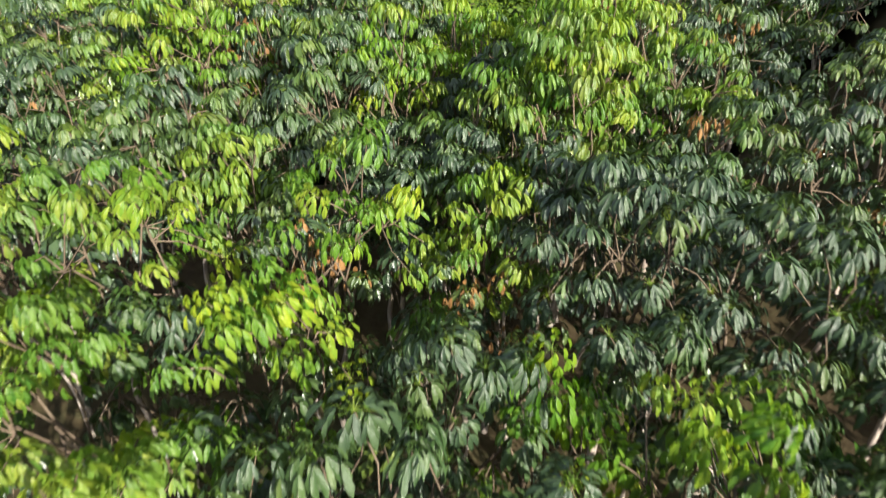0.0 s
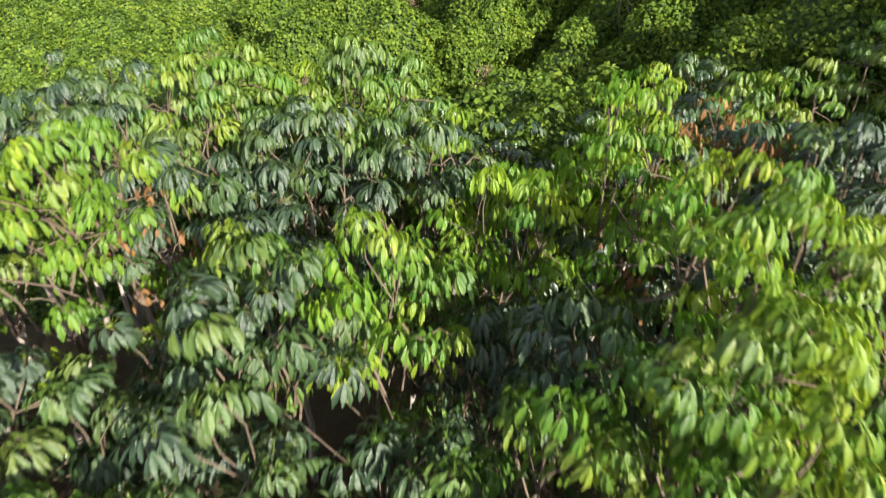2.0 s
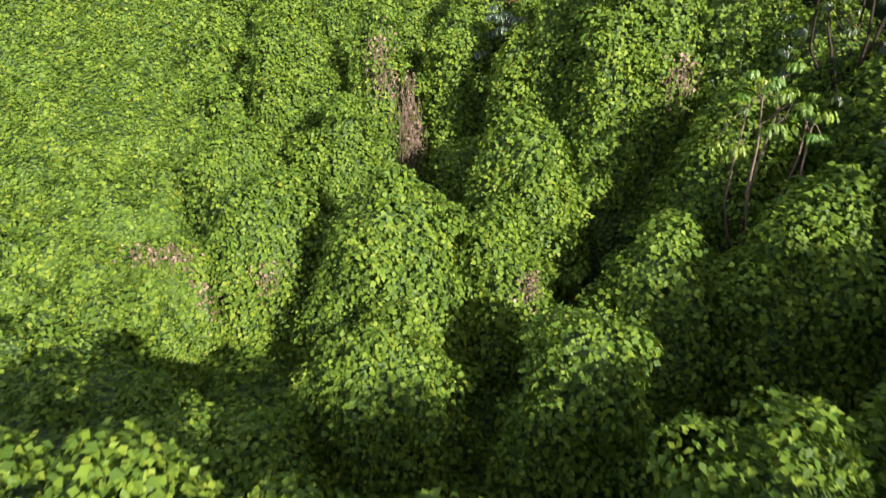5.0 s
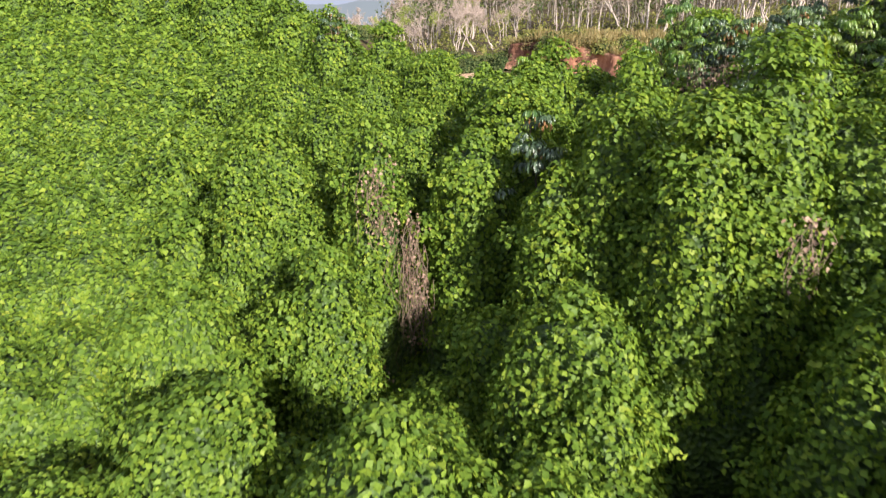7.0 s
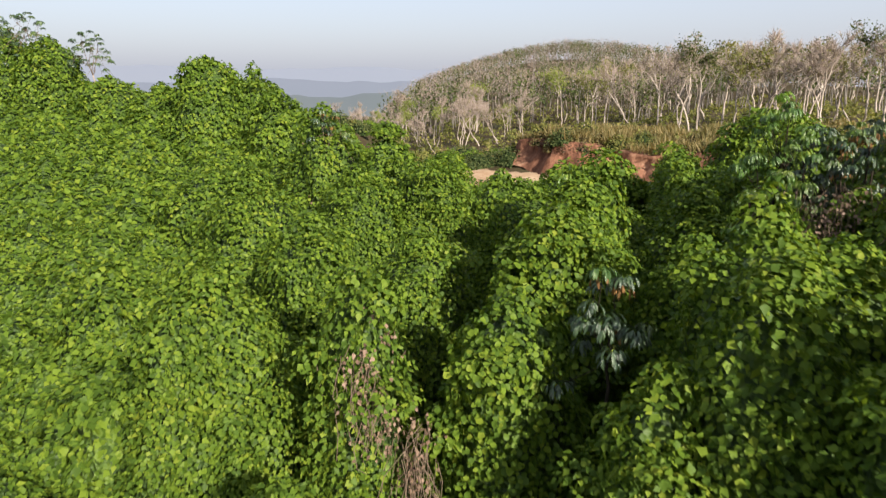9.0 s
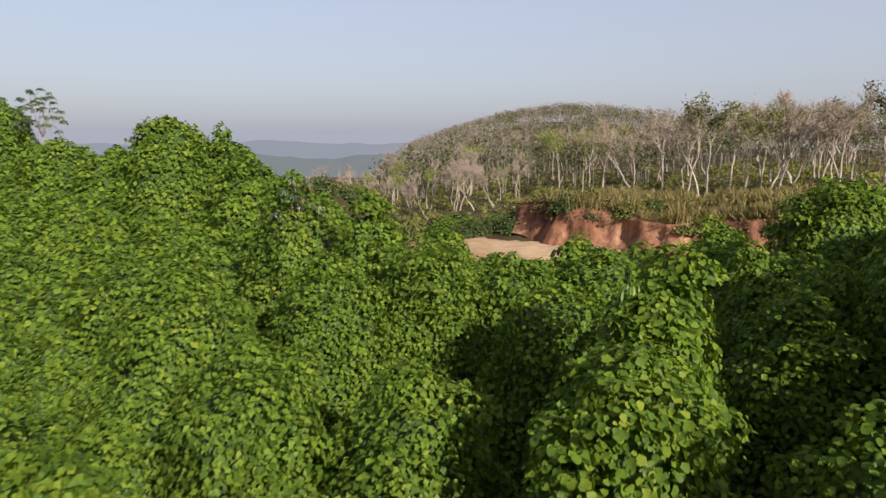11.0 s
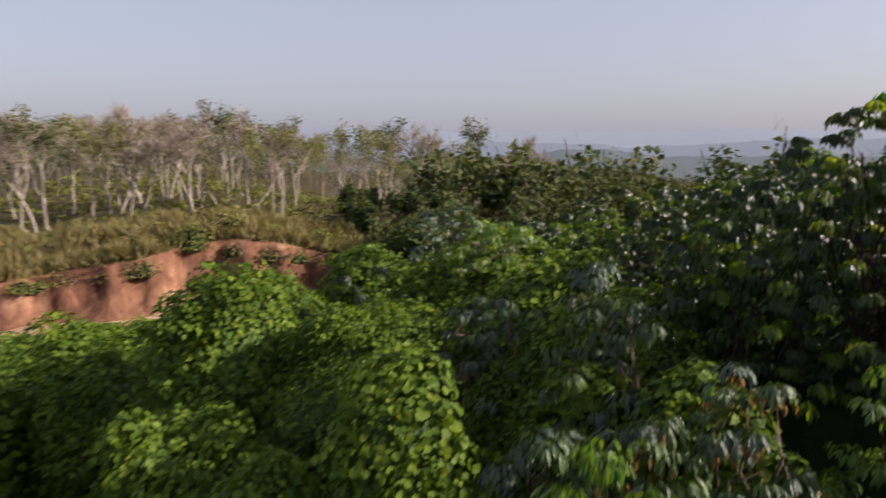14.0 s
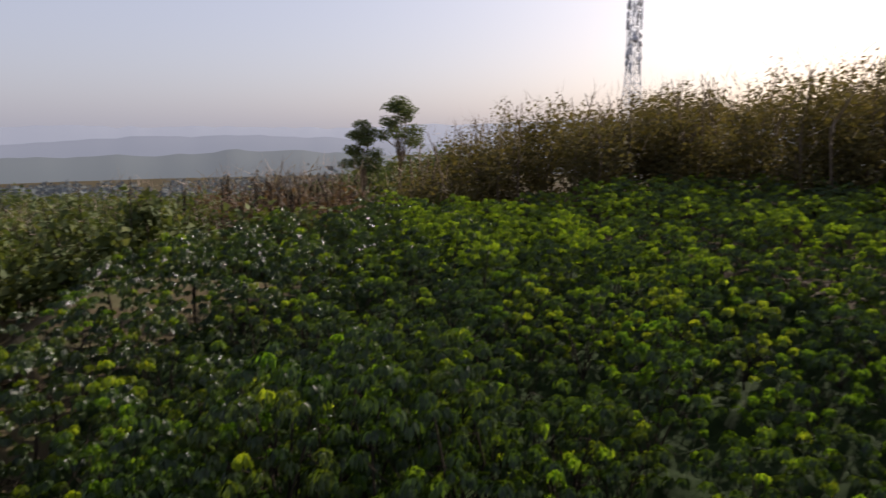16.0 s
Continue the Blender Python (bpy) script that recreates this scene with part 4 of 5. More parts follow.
for dx_, dy_, dt_, da_, dr_ in ((-2.4, 4.0, 16.9, 0.1, 0.7), (-4.0, 6.8, 17.2, 0.35, 0.8), (-3.3, 10.0, 18.1, 0.65, 0.8), (-4.0, 11.1, 17.9, 0.3, 0.9), (3.7, 10.3, 17.9, 0.25, 0.8), (1.7, 10.6, 18.1, 0.7, 0.6), (-1.7, 9.5, 17.3, 0.2, 0.6),
                               (1.2, 5.5, 17.6, 0.05, 0.6), (-4.6, 13.0, 17.4, 0.2, 1.0), (-6.2, 12.6, 17.3, 0.5, 1.0), (-7.9, 11.0, 17.2, 0.3, 1.1), (-0.4, 9.1, 17.3, 0.5, 0.5), (1.6, 7.3, 18.3, 0.6, 0.6), (-9.2, 12.4, 17.0, 0.4, 1.1), (-9.0, 9.4, 17.0, 0.3, 1.1), (-6.0, 14.4, 17.0, 0.2, 1.0), (-3.9, 14.0, 17.0, 0.45, 0.9)):
    rubber_tree(dx_, dy_, dt_, dr_, da_, 22, label=YOUNG if da_ > 0.55 else FRESH if da_ > 0.2 else DARK)
# shoots with withered leaves
for dx_, dy_, dt_ in ((2.1, 10.6, 17.6), (2.9, 11.7, 17.6), (2.95, 10.5, 17.7), (3.5, 11.2, 17.5), (-3.0, 9.9, 17.3), (1.6, 10.1, 16.6), (-1.2, 5.2, 16.7), (2.9, 6.6, 17.3), (3.1, 13.0, 16.8), (0.3, 4.7, 16.5)):
    rubber_tree(dx_, dy_, dt_, 0.42, 0.1, 8, dry=1.0, depth=0.9, label="small rubber tree hung with withered orange brown leaves")
# lower saplings that fill the grove
fill = random.Random(17)
for row in range(12):
    for col in range(13):
        sx, sy = -8.4 + 1.32 * col + fill.uniform(-0.45, 0.45), 0.2 + 1.25 * row + fill.uniform(-0.45, 0.45)
        if (sx - 2.8) ** 2 + (sy - 12.4) ** 2 < 1.4 or fill.random() < (0.3 if sy < 11 else 0.1):
            continue
        rubber_tree(sx, sy, 16.5 + fill.uniform(-0.45, 0.4), 0.7, fill.choice([0.0, 0.05, 0.1, 0.2, 0.5]), 11, scale=0.17, blade=LONG_FAR, petioles=10, stalks=False, depth=1.2, limbs=4,
                    dry=0.12 if fill.random() < 0.15 else 0, label="low rubber sapling in the shade of its neighbours")
# taller trees added out of view east of the grove, to shade the vines
for gx_, gy_, gt_ in ((9.4, 9.6, 20.2), (10.6, 12.2, 20.8), (9.2, 13.6, 20.0), (11.6, 15.2, 21.2), (10.0, 16.6, 20.4), (12.0, 18.4, 21.0), (10.4, 19.6, 20.2), (12.4, 12.8, 21.0), (11.0, 21.6, 20.6)):
    rubber_tree(gx_, gy_, gt_, 1.6, 0.15, 60, scale=0.24, blade=LONG_SMALL, petioles=9, stalks=False, depth=3.6, label=DARK)
# tall ones between the vines
rubber_tree(3.7, 28.4, 18.7, 0.7, 0.65, 16, base=15.5, label="rubber shoots breaking through the vines")
rubber_tree(1.0, 31.7, 17.9, 0.6, 0.15, 22, base=15.0, dry=0.3, bark=DARK_STEM, label="drooping rubber shoots with a withered brown bunch")
rubber_tree(5.4, 24.2, 17.6, 1.0, 0.6, 24, label=FRESH)
rubber_tree(6.3, 36.7, 19.8, 0.6, 0.3, 34, scale=0.16, bark=DARK_STEM, depth=2.4, label=DARK)
rubber_tree(4.95, 35.4, 20.2, 0.85, 0.37, 72, scale=0.165, bark=DARK_STEM, depth=4.0, label=FRESH)
rubber_tree(6.7, 36.0, 19.8, 0.8, 0.3, 56, scale=0.16, bark=DARK_STEM, depth=3.6, dry=0.3, label="rubber tree with withered brown leaves under fresh ones")
rubber_tree(8.9, 37.3, 20.7, 0.8, 0.3, 44, depth=3.4, label=FRESH)
rubber_tree(1.4, 37.1, 18.6, 0.5, 0.4, 14, base=17.0, label=FRESH)
rubber_tree(6.4, 32.6, 20.0, 1.1, 0.35, 66, scale=0.16, bark=DARK_STEM, depth=3.4, label=DARK)
rubber_tree(5.6, 30.4, 18.9, 1.0, 0.2, 50, depth=3.0, label=DARK)
rubber_tree(10.0, 39.6, 19.8, 1.2, 0.3, 56, depth=3.0, label=FRESH)
rubber_tree(13.8, 42.0, 20.4, 1.2, 0.4, 34, label=FRESH)
rubber_tree(16.2, 45.0, 20.4, 1.2, 0.3, 32, label=FRESH)
rubber_tree(-29.3, 64.4, 24.7, 1.6, 0.2, 50, depth=3.0, petioles=9, label=DARK)
rubber_tree(-26.6, 64.0, 24.4, 1.5, 0.25, 46, depth=3.0, petioles=9, label=DARK)
rubber_tree(-22.6, 63.2, 23.2, 1.3, 0.2, 40, depth=2.6, petioles=9, label=DARK)
rubber_tree(-6.0, 49.2, 19.4, 0.9, 0.3, 18, dry=0.3, label="rubber shoots with withered brown leaves above the vines")

for ex, ey, et, ea in ((18.5, 46.4, 19.5, 0.3), (21.3, 41.6, 20.6, 0.6), (23.6, 44.2, 20.0, 0.2), (26.2, 42.6, 20.4, 0.1), (20.2, 47.8, 18.6, 0.3), (28.6, 41.0, 20.4, 0.3), (24.4, 47.0, 19.0, 0.05),
                       (17.6, 42.8, 19.9, 0.4), (12.4, 44.6, 19.2, 0.3), (22.0, 45.6, 19.4, 0.5)):
    rubber_tree(ex, ey, et, 1.3, ea, 34, scale=0.22, blade=LONG_FAR, petioles=12, stalk_length=0.6, limp=0.45, stalks=False, depth=2.8, leaf=SHADED_RUBBER, bark=DARK_STEM, mixed=0.3, label=FRESH if ea > 0.2 else DARK)

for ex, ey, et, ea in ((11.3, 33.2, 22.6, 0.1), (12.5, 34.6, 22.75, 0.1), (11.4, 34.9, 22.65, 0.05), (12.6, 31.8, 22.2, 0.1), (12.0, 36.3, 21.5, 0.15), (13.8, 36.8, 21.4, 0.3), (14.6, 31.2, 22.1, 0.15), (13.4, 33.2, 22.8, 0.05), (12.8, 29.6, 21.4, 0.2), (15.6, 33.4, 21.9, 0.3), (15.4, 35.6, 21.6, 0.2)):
    rubber_tree(ex, ey, et, 1.35, ea, 84, scale=0.19, blade=LONG_SMALL, petioles=13, stalk_length=0.6, limp=0.45, stalks=False, depth=4.0, leaf=SHADED_RUBBER, bark=DARK_STEM, mixed=0.3, label=DARK)

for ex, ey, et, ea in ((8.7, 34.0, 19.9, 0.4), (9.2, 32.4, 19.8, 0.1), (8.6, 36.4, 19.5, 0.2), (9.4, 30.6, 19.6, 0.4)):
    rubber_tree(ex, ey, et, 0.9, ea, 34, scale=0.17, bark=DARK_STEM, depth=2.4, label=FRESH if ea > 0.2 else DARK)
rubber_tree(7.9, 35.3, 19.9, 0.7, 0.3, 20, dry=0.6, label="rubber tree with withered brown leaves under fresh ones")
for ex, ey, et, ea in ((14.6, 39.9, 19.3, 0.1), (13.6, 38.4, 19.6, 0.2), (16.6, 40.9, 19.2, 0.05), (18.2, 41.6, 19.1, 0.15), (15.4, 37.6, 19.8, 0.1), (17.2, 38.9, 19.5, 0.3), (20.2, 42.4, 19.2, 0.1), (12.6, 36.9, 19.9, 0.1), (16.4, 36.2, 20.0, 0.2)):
    rubber_tree(ex, ey, et, 1.35, ea, 56, scale=0.20, blade=LONG_SMALL, petioles=12, stalk_length=0.6, limp=0.45, stalks=False, depth=3.0, leaf=SHADED_RUBBER, bark=DARK_STEM, mixed=0.3, label=FRESH if ea > 0.2 else DARK)
# plantation on the eastern rise
plan = random.Random(5)
far_tips, far_age, far_wood = [], [], []
yy = -16.0
while yy < 43:
    xx = 7.4 + 0.6 * plan.random()
    step = 2.5 if yy > 6 else 3.0
    while xx < 50:
        px, py = xx + plan.uniform(-0.7, 0.7), yy + plan.uniform(-0.7, 0.7)
        close = math.hypot(px - 3, py - 34.8)
        if py < 42 and px < 29.5 + 1.27 * (43 - py) and not (px < 10.6 and py > 26) and not (px < 12 and py > 36) and not (px < 18 and py > 40) and py > 34.8 - 1.6 * px:
            ztop = 20.85 + 0.40 * float(lumps(np.array(px), np.array(py), 71, 8.0)) + plan.uniform(-0.4, 0.4) + 0.5 * float(smooth(14, 30, px))
            ztop += 1.2 * math.exp(-((px - 13) ** 2 + (py - 33.4) ** 2) / 12) - 1.0 * float(smooth(29, 24, py)) * float(smooth(18, 12, px))
            ztop -= 1.1 * float(smooth(37, 43, py)) + 2.4 * float(smooth(26, 10, py)) * float(smooth(14, 8, px))
            ztop = max(ztop, float(height(np.array(px), np.array(py))) + 3.4)
            # leaf age also paints the sunlit south lighter, the shaded north darker
            age = plan.choice([0.05, 0.15, 0.35, 0.6, 0.8, 0.9]) if py < 26 else plan.choice([0.0, 0.05, 0.1, 0.2, 0.35])
            if close < 15:
                rubber_tree(px, py, ztop, 1.5, age, 58, scale=0.20, petioles=13, stalk_length=0.6, limp=0.45, blade=LONG_SMALL, stalks=False, depth=3.4, leaf=SHADED_RUBBER, bark=DARK_STEM, mixed=0.3, label=FRESH if age > 0.2 else DARK)
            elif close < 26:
                rubber_tree(px, py, ztop, 1.55, age, 56, scale=0.22, blade=LONG_FAR, petioles=12, stalk_length=0.6, limp=0.45, stalks=False, depth=3.4, leaf=SHADED_RUBBER, bark=DARK_STEM, mixed=0.3, label=FRESH if age > 0.2 else DARK)
            else:
                g0 = float(height(np.array(px), np.array(py)))
                for k in range(44):
                    f = math.sqrt((k + 0.5) / 44)
                    far_tips.append((px + 1.6 * f * math.cos(k * 2.4), py + 1.6 * f * math.sin(k * 2.4), ztop - 1.9 * f ** 2.5 - plan.uniform(0, 0.5)))
                    far_age.append(plan.uniform(0.3, 0.95) if plan.random() < 0.08 + 0.95 * age else plan.uniform(0, 0.25))
                far_wood.append(tube([(px, py, g0), (px + plan.gauss(0, 0.2), py + plan.gauss(0, 0.2), (g0 + ztop) / 2), (px, py, ztop - 0.6)], [0.07, 0.05, 0.02], 4))
        xx += step
    yy += step
plantation = new("plantation_canopy")
fv, ft, fa, _, _ = whorls(np.array(far_tips), np.array(far_age), np.full(len(far_tips), 0.26), 3, LONG_FAR, 9, 0.6, 0.45)
part_of("leaves", raw_mesh("leaves", fv, ft, SHADED_RUBBER, False, fa), plantation, kind="stuff")
fv, ft = join(far_wood)
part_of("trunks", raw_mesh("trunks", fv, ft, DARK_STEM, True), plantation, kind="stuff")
tagged(plantation, "closed canopy of young rubber trees, dark and yellow-green", "rubber plantation", kind="stuff")
# dark sheet added below the crowns as painted shade in their gaps
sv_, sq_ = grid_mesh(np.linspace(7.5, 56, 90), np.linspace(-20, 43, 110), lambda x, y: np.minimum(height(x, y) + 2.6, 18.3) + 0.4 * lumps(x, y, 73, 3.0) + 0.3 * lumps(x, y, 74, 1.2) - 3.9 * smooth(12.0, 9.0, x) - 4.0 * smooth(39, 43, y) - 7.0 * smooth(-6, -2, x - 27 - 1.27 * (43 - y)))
understorey = new("understorey", raw_mesh("understorey", sv_, sq_, SHADE_FILL, True))
tagged(understorey, "bumpy dark sheet painted as the shade under the rubber trees", "understorey", kind="stuff")


# ---------------------------------------------------------------- bare rubber plantation and hill woods
def bare_tree(name, tall, seed, lean=0.12, twigs=420, leafy=0.0, leaf_mat=None, sides=6):
    """A leaning pale trunk that forks twice or more, with fine twigs and a few brown leaves left."""
    g = np.random.default_rng(seed)
    thing = new(name)
    wood, ends = [], []

    def grow(p, way, length, rad, level):
        e = p + way * length
        steps = 7 if level < 2 else 4
        path = bent(p, e, sag=0.03 * length, wobble=0.06, steps=steps, g=g)
        wood.append(tube(path, np.linspace(rad, rad * 0.62, steps), sides if level < 2 else 3))
        if level >= 3:
            ends.append((path[1], e))
            return
        if level > 0:
            ends.append((path[len(path) // 2], e))
        for k in range(2 + int(g.random() < 0.75) + (level == 2)):
            w = way + g.normal(0, 0.40 + 0.08 * level, 3) + np.array([0, 0, 0.18])
            grow(path[-1 - (k > 1)], w / np.linalg.norm(w), length * g.uniform(0.48, 0.72), rad * 0.55, level + 1)

    way = np.array([g.normal(0, lean), g.normal(0, lean), 1.0])
    grow(np.zeros(3), way / np.linalg.norm(way), tall * 0.44, tall * 0.0125, 0)
    v, q = join(wood)
    part_of("trunk", raw_mesh("trunk", v, q, BARK, True), thing)
    pick = g.integers(0, len(ends), twigs)
    a = np.array([ends[k][0] for k in pick])
    b = np.array([ends[k][1] for k in pick])
    f = g.random((twigs, 1))
    p = a * (1 - f) + b * f
    tip = unit(b - a) + g.normal(0, 0.6, (twigs, 3)) + np.array([0, 0, 0.35])
    tv, tt = blades(p, tip, g.normal(0, 1, (twigs, 3)), tall * g.uniform(0.04, 0.11, twigs), TWIG_BLADE)
    part_of("twig_mass", raw_mesh("twig_mass", tv, tt, TWIG), thing, "fine leafless twigs", kind="stuff")
    if leafy:
        n = int(leafy)
        pick = g.integers(0, twigs, n)
        lp = p[pick] + g.normal(0, tall * 0.035, (n, 3))
        lv, lt = blades(lp, g.normal(0, 1, (n, 3)) - np.array([0, 0, 0.6]), g.normal(0, 0.7, (n, 3)) + np.array([0, 0, 1]), g.uniform(0.14, 0.32, n), SMALL_BLADE)
        part_of("leaves", raw_mesh("leaves", lv, lt, leaf_mat), thing, "sparse leaves", kind="stuff")
    return thing


kinds = []
for k in range(5):
    kinds.append(tagged(bare_tree("bare_tree", 10.0, 500 + k, 0.34, 1300, 60, OLIVE), "tall leafless rubber tree with a pale leaning trunk", "bare tree", "leafless rubber plantation"))
olives = []
springs = [tagged(bare_tree("thin_tree", 9.5, 530, 0.1, 200, 900, SPRING), "slender tree with fresh yellow-green leaves", "tree", "half-bare woods")]
for k in range(3):
    olives.append(tagged(bare_tree("thin_tree", 10.0, 520 + k, 0.12, 300, 800, OLIVE if k < 2 else WOODS), "half-bare tree with thin olive brown leaves", "tree", "half-bare woods"))
sites = random.Random(11)


def stand(proto, x, y, scale, turn):
    z = float(height(np.array(x), np.array(y))) - 0.1
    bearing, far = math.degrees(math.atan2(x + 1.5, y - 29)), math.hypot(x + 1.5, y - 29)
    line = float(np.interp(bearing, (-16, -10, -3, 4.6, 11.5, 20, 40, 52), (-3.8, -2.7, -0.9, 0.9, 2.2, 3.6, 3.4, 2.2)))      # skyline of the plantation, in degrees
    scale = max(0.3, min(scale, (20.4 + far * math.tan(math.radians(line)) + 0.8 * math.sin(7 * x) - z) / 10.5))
    m = pose(x, y, z, 0, 0, turn)
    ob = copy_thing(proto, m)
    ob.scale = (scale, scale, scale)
    return ob


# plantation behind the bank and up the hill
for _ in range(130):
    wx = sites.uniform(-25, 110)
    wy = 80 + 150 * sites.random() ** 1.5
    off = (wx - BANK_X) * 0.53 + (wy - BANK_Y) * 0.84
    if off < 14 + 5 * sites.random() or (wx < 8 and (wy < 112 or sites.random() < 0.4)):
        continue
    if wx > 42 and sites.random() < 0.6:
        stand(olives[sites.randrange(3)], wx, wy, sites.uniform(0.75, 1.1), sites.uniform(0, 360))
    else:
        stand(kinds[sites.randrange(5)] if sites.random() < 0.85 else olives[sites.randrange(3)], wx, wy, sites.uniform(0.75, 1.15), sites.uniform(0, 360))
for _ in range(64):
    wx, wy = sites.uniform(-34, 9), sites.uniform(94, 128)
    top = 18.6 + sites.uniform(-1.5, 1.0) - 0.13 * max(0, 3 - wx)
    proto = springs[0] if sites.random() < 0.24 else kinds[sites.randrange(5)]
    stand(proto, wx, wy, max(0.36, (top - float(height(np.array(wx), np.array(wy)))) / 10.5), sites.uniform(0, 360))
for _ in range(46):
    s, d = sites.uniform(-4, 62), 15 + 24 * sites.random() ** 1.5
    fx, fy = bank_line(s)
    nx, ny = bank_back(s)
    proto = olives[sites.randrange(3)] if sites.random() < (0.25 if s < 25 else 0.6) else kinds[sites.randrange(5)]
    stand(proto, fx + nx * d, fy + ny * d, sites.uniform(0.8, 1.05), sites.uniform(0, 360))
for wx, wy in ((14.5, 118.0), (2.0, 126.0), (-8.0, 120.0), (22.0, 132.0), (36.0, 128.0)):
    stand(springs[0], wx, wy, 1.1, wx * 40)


def far_woods(name, points, tall, leaf, label, twig=70, leaves=50, blob=0.26, leaf_size=0.7, middle=0.66, clumps=0, bark=GREY_BARK):
    """Far trees as one mass: thin trunks, twigs and loose leaf clumps."""
    n = len(points)
    thing = new(name)
    trunks = [tube([p, p + np.array([rng.normal(0, 0.4), rng.normal(0, 0.4), h * 0.55]), p + np.array([rng.normal(0, 0.9), rng.normal(0, 0.9), h * 0.95])],
                   [0.011 * h, 0.009 * h, 0.004 * h], 3) for p, h in zip(points, tall)]
    tv, tq = join(trunks)
    part_of("trunks", raw_mesh("trunks", tv, tq, bark), thing, kind="stuff")
    if twig:
        p = np.repeat(points, twig, axis=0)
        h = np.repeat(tall, twig)
        q = p + np.stack([rng.normal(0, 0.12, n * twig) * h, rng.normal(0, 0.12, n * twig) * h, rng.uniform(0.4, 1.0, n * twig) * h], -1)
        v, t = blades(q, rng.normal(0, 0.5, (len(q), 3)) + np.array([0, 0, 0.8]), rng.normal(0, 1, (len(q), 3)), h * rng.uniform(0.07, 0.16, len(q)), TWIG_BLADE)
        part_of("twig_mass", raw_mesh("twig_mass", v, t, TWIG), thing, kind="stuff")
    if leaves:
        p = np.repeat(points, leaves, axis=0)
        h = np.repeat(tall, leaves)
        d = unit(rng.normal(0, 1, (len(p), 3))) * (rng.random((len(p), 1)) ** 0.4)
        if clumps:
            heart = unit(rng.normal(0, 1, (n, clumps, 3))) * (0.35 + 0.4 * rng.random((n, clumps, 1)))
            d = heart[np.repeat(np.arange(n), leaves), rng.integers(0, clumps, n * leaves)] + 0.36 * d
        q = p + d * np.stack([h * blob, h * blob, h * (1 - middle)], -1) + np.stack([0 * h, 0 * h, h * middle], -1)
        v, t = blades(q, rng.normal(0, 1, (len(q), 3)) - np.array([0, 0, 0.4]), d + np.array([0, 0, 0.6]) + rng.normal(0, 0.5, (len(q), 3)), leaf_size * rng.uniform(0.5, 1.3, len(q)), SMALL_BLADE)
        part_of("leaves", raw_mesh("leaves", v, t, leaf), thing, kind="stuff")
    return tagged(thing, label, "woods", kind="stuff")


def sown(n, x0, x1, y0, y1, ok=None):
    p = np.stack([rng.uniform(x0, x1, n), rng.uniform(y0, y1, n)], -1)
    if ok is not None:
        p = p[ok(p[:, 0], p[:, 1])]
    return np.concatenate([p, height(p[:, 0], p[:, 1])[:, None]], 1)


hp = sown(2600, -90, 190, 125, 330, lambda x, y: rng.random(len(x)) < np.exp(-(((x - 40) / 120) ** 2)))
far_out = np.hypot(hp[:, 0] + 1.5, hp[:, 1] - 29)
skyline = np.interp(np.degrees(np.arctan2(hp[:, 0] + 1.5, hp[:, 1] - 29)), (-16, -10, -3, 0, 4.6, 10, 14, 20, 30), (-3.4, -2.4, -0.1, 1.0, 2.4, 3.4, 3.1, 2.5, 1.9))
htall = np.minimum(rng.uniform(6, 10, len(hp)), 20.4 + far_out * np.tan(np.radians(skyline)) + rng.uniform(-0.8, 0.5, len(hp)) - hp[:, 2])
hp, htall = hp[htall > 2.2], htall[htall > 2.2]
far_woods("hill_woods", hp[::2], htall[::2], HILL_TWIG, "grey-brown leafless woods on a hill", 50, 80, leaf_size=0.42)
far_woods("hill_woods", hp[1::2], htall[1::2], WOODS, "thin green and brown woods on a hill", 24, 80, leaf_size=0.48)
np_ = sown(4200, -30, 95, 62, 170, lambda x, y: ((x - BANK_X) * 0.53 + (y - BANK_Y) * 0.84 > 4.5) & ((x > BANK_X) | (y > 83)))
far_woods("undergrowth", np_, rng.uniform(0.25, 0.9, len(np_)), OLIVE, "grey-green undergrowth below leafless trees", 5, 10, blob=0.7, leaf_size=0.42, middle=0.5)
def polar(n, a0, a1, d0, d1):
    a, d = np.radians(rng.uniform(a0, a1, n)), rng.uniform(d0, d1, n)
    x, y = 3 + d * np.sin(a), 35 + d * np.cos(a)
    return np.stack([x, y, height(x, y)], -1), np.degrees(a)


vp, _ = polar(560, 50, 108, 50, 150)
vp = vp[(vp[:, 0] - BANK_X) * 0.53 + (vp[:, 1] - BANK_Y) * 0.84 < 14]
far_woods("valley_woods", vp, rng.uniform(5, 8.5, len(vp)), WOODS, "dark green and brown woods in the valley", 12, 150, blob=0.45, leaf_size=0.75, middle=0.5, clumps=6, bark=DARK_STEM)
vp, _ = polar(420, 50, 108, 150, 330)
far_woods("valley_woods", vp, rng.uniform(7, 11, len(vp)), WOODS, "dark woods further down the valley", 0, 60, blob=0.7, leaf_size=1.7, middle=0.5)
# far treetops carry the haze as glow in their material
vp, _ = polar(520, 40, 112, 330, 760)
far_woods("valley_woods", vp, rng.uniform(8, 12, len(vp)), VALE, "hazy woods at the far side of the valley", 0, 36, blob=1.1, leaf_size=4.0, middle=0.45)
rp, ra = polar(90, 87.5, 98.5, 74, 100)
far_woods("valley_woods", rp, np.maximum(4, 21.2 + rng.uniform(-1.5, 0.8, len(rp)) - rp[:, 2]), BROWN, "reddish brown half-bare woods in the valley", 12, 190, blob=0.3, leaf_size=0.5, middle=0.6, clumps=6, bark=DARK_STEM)
rp, ra = polar(110, 66, 90, 72, 135)
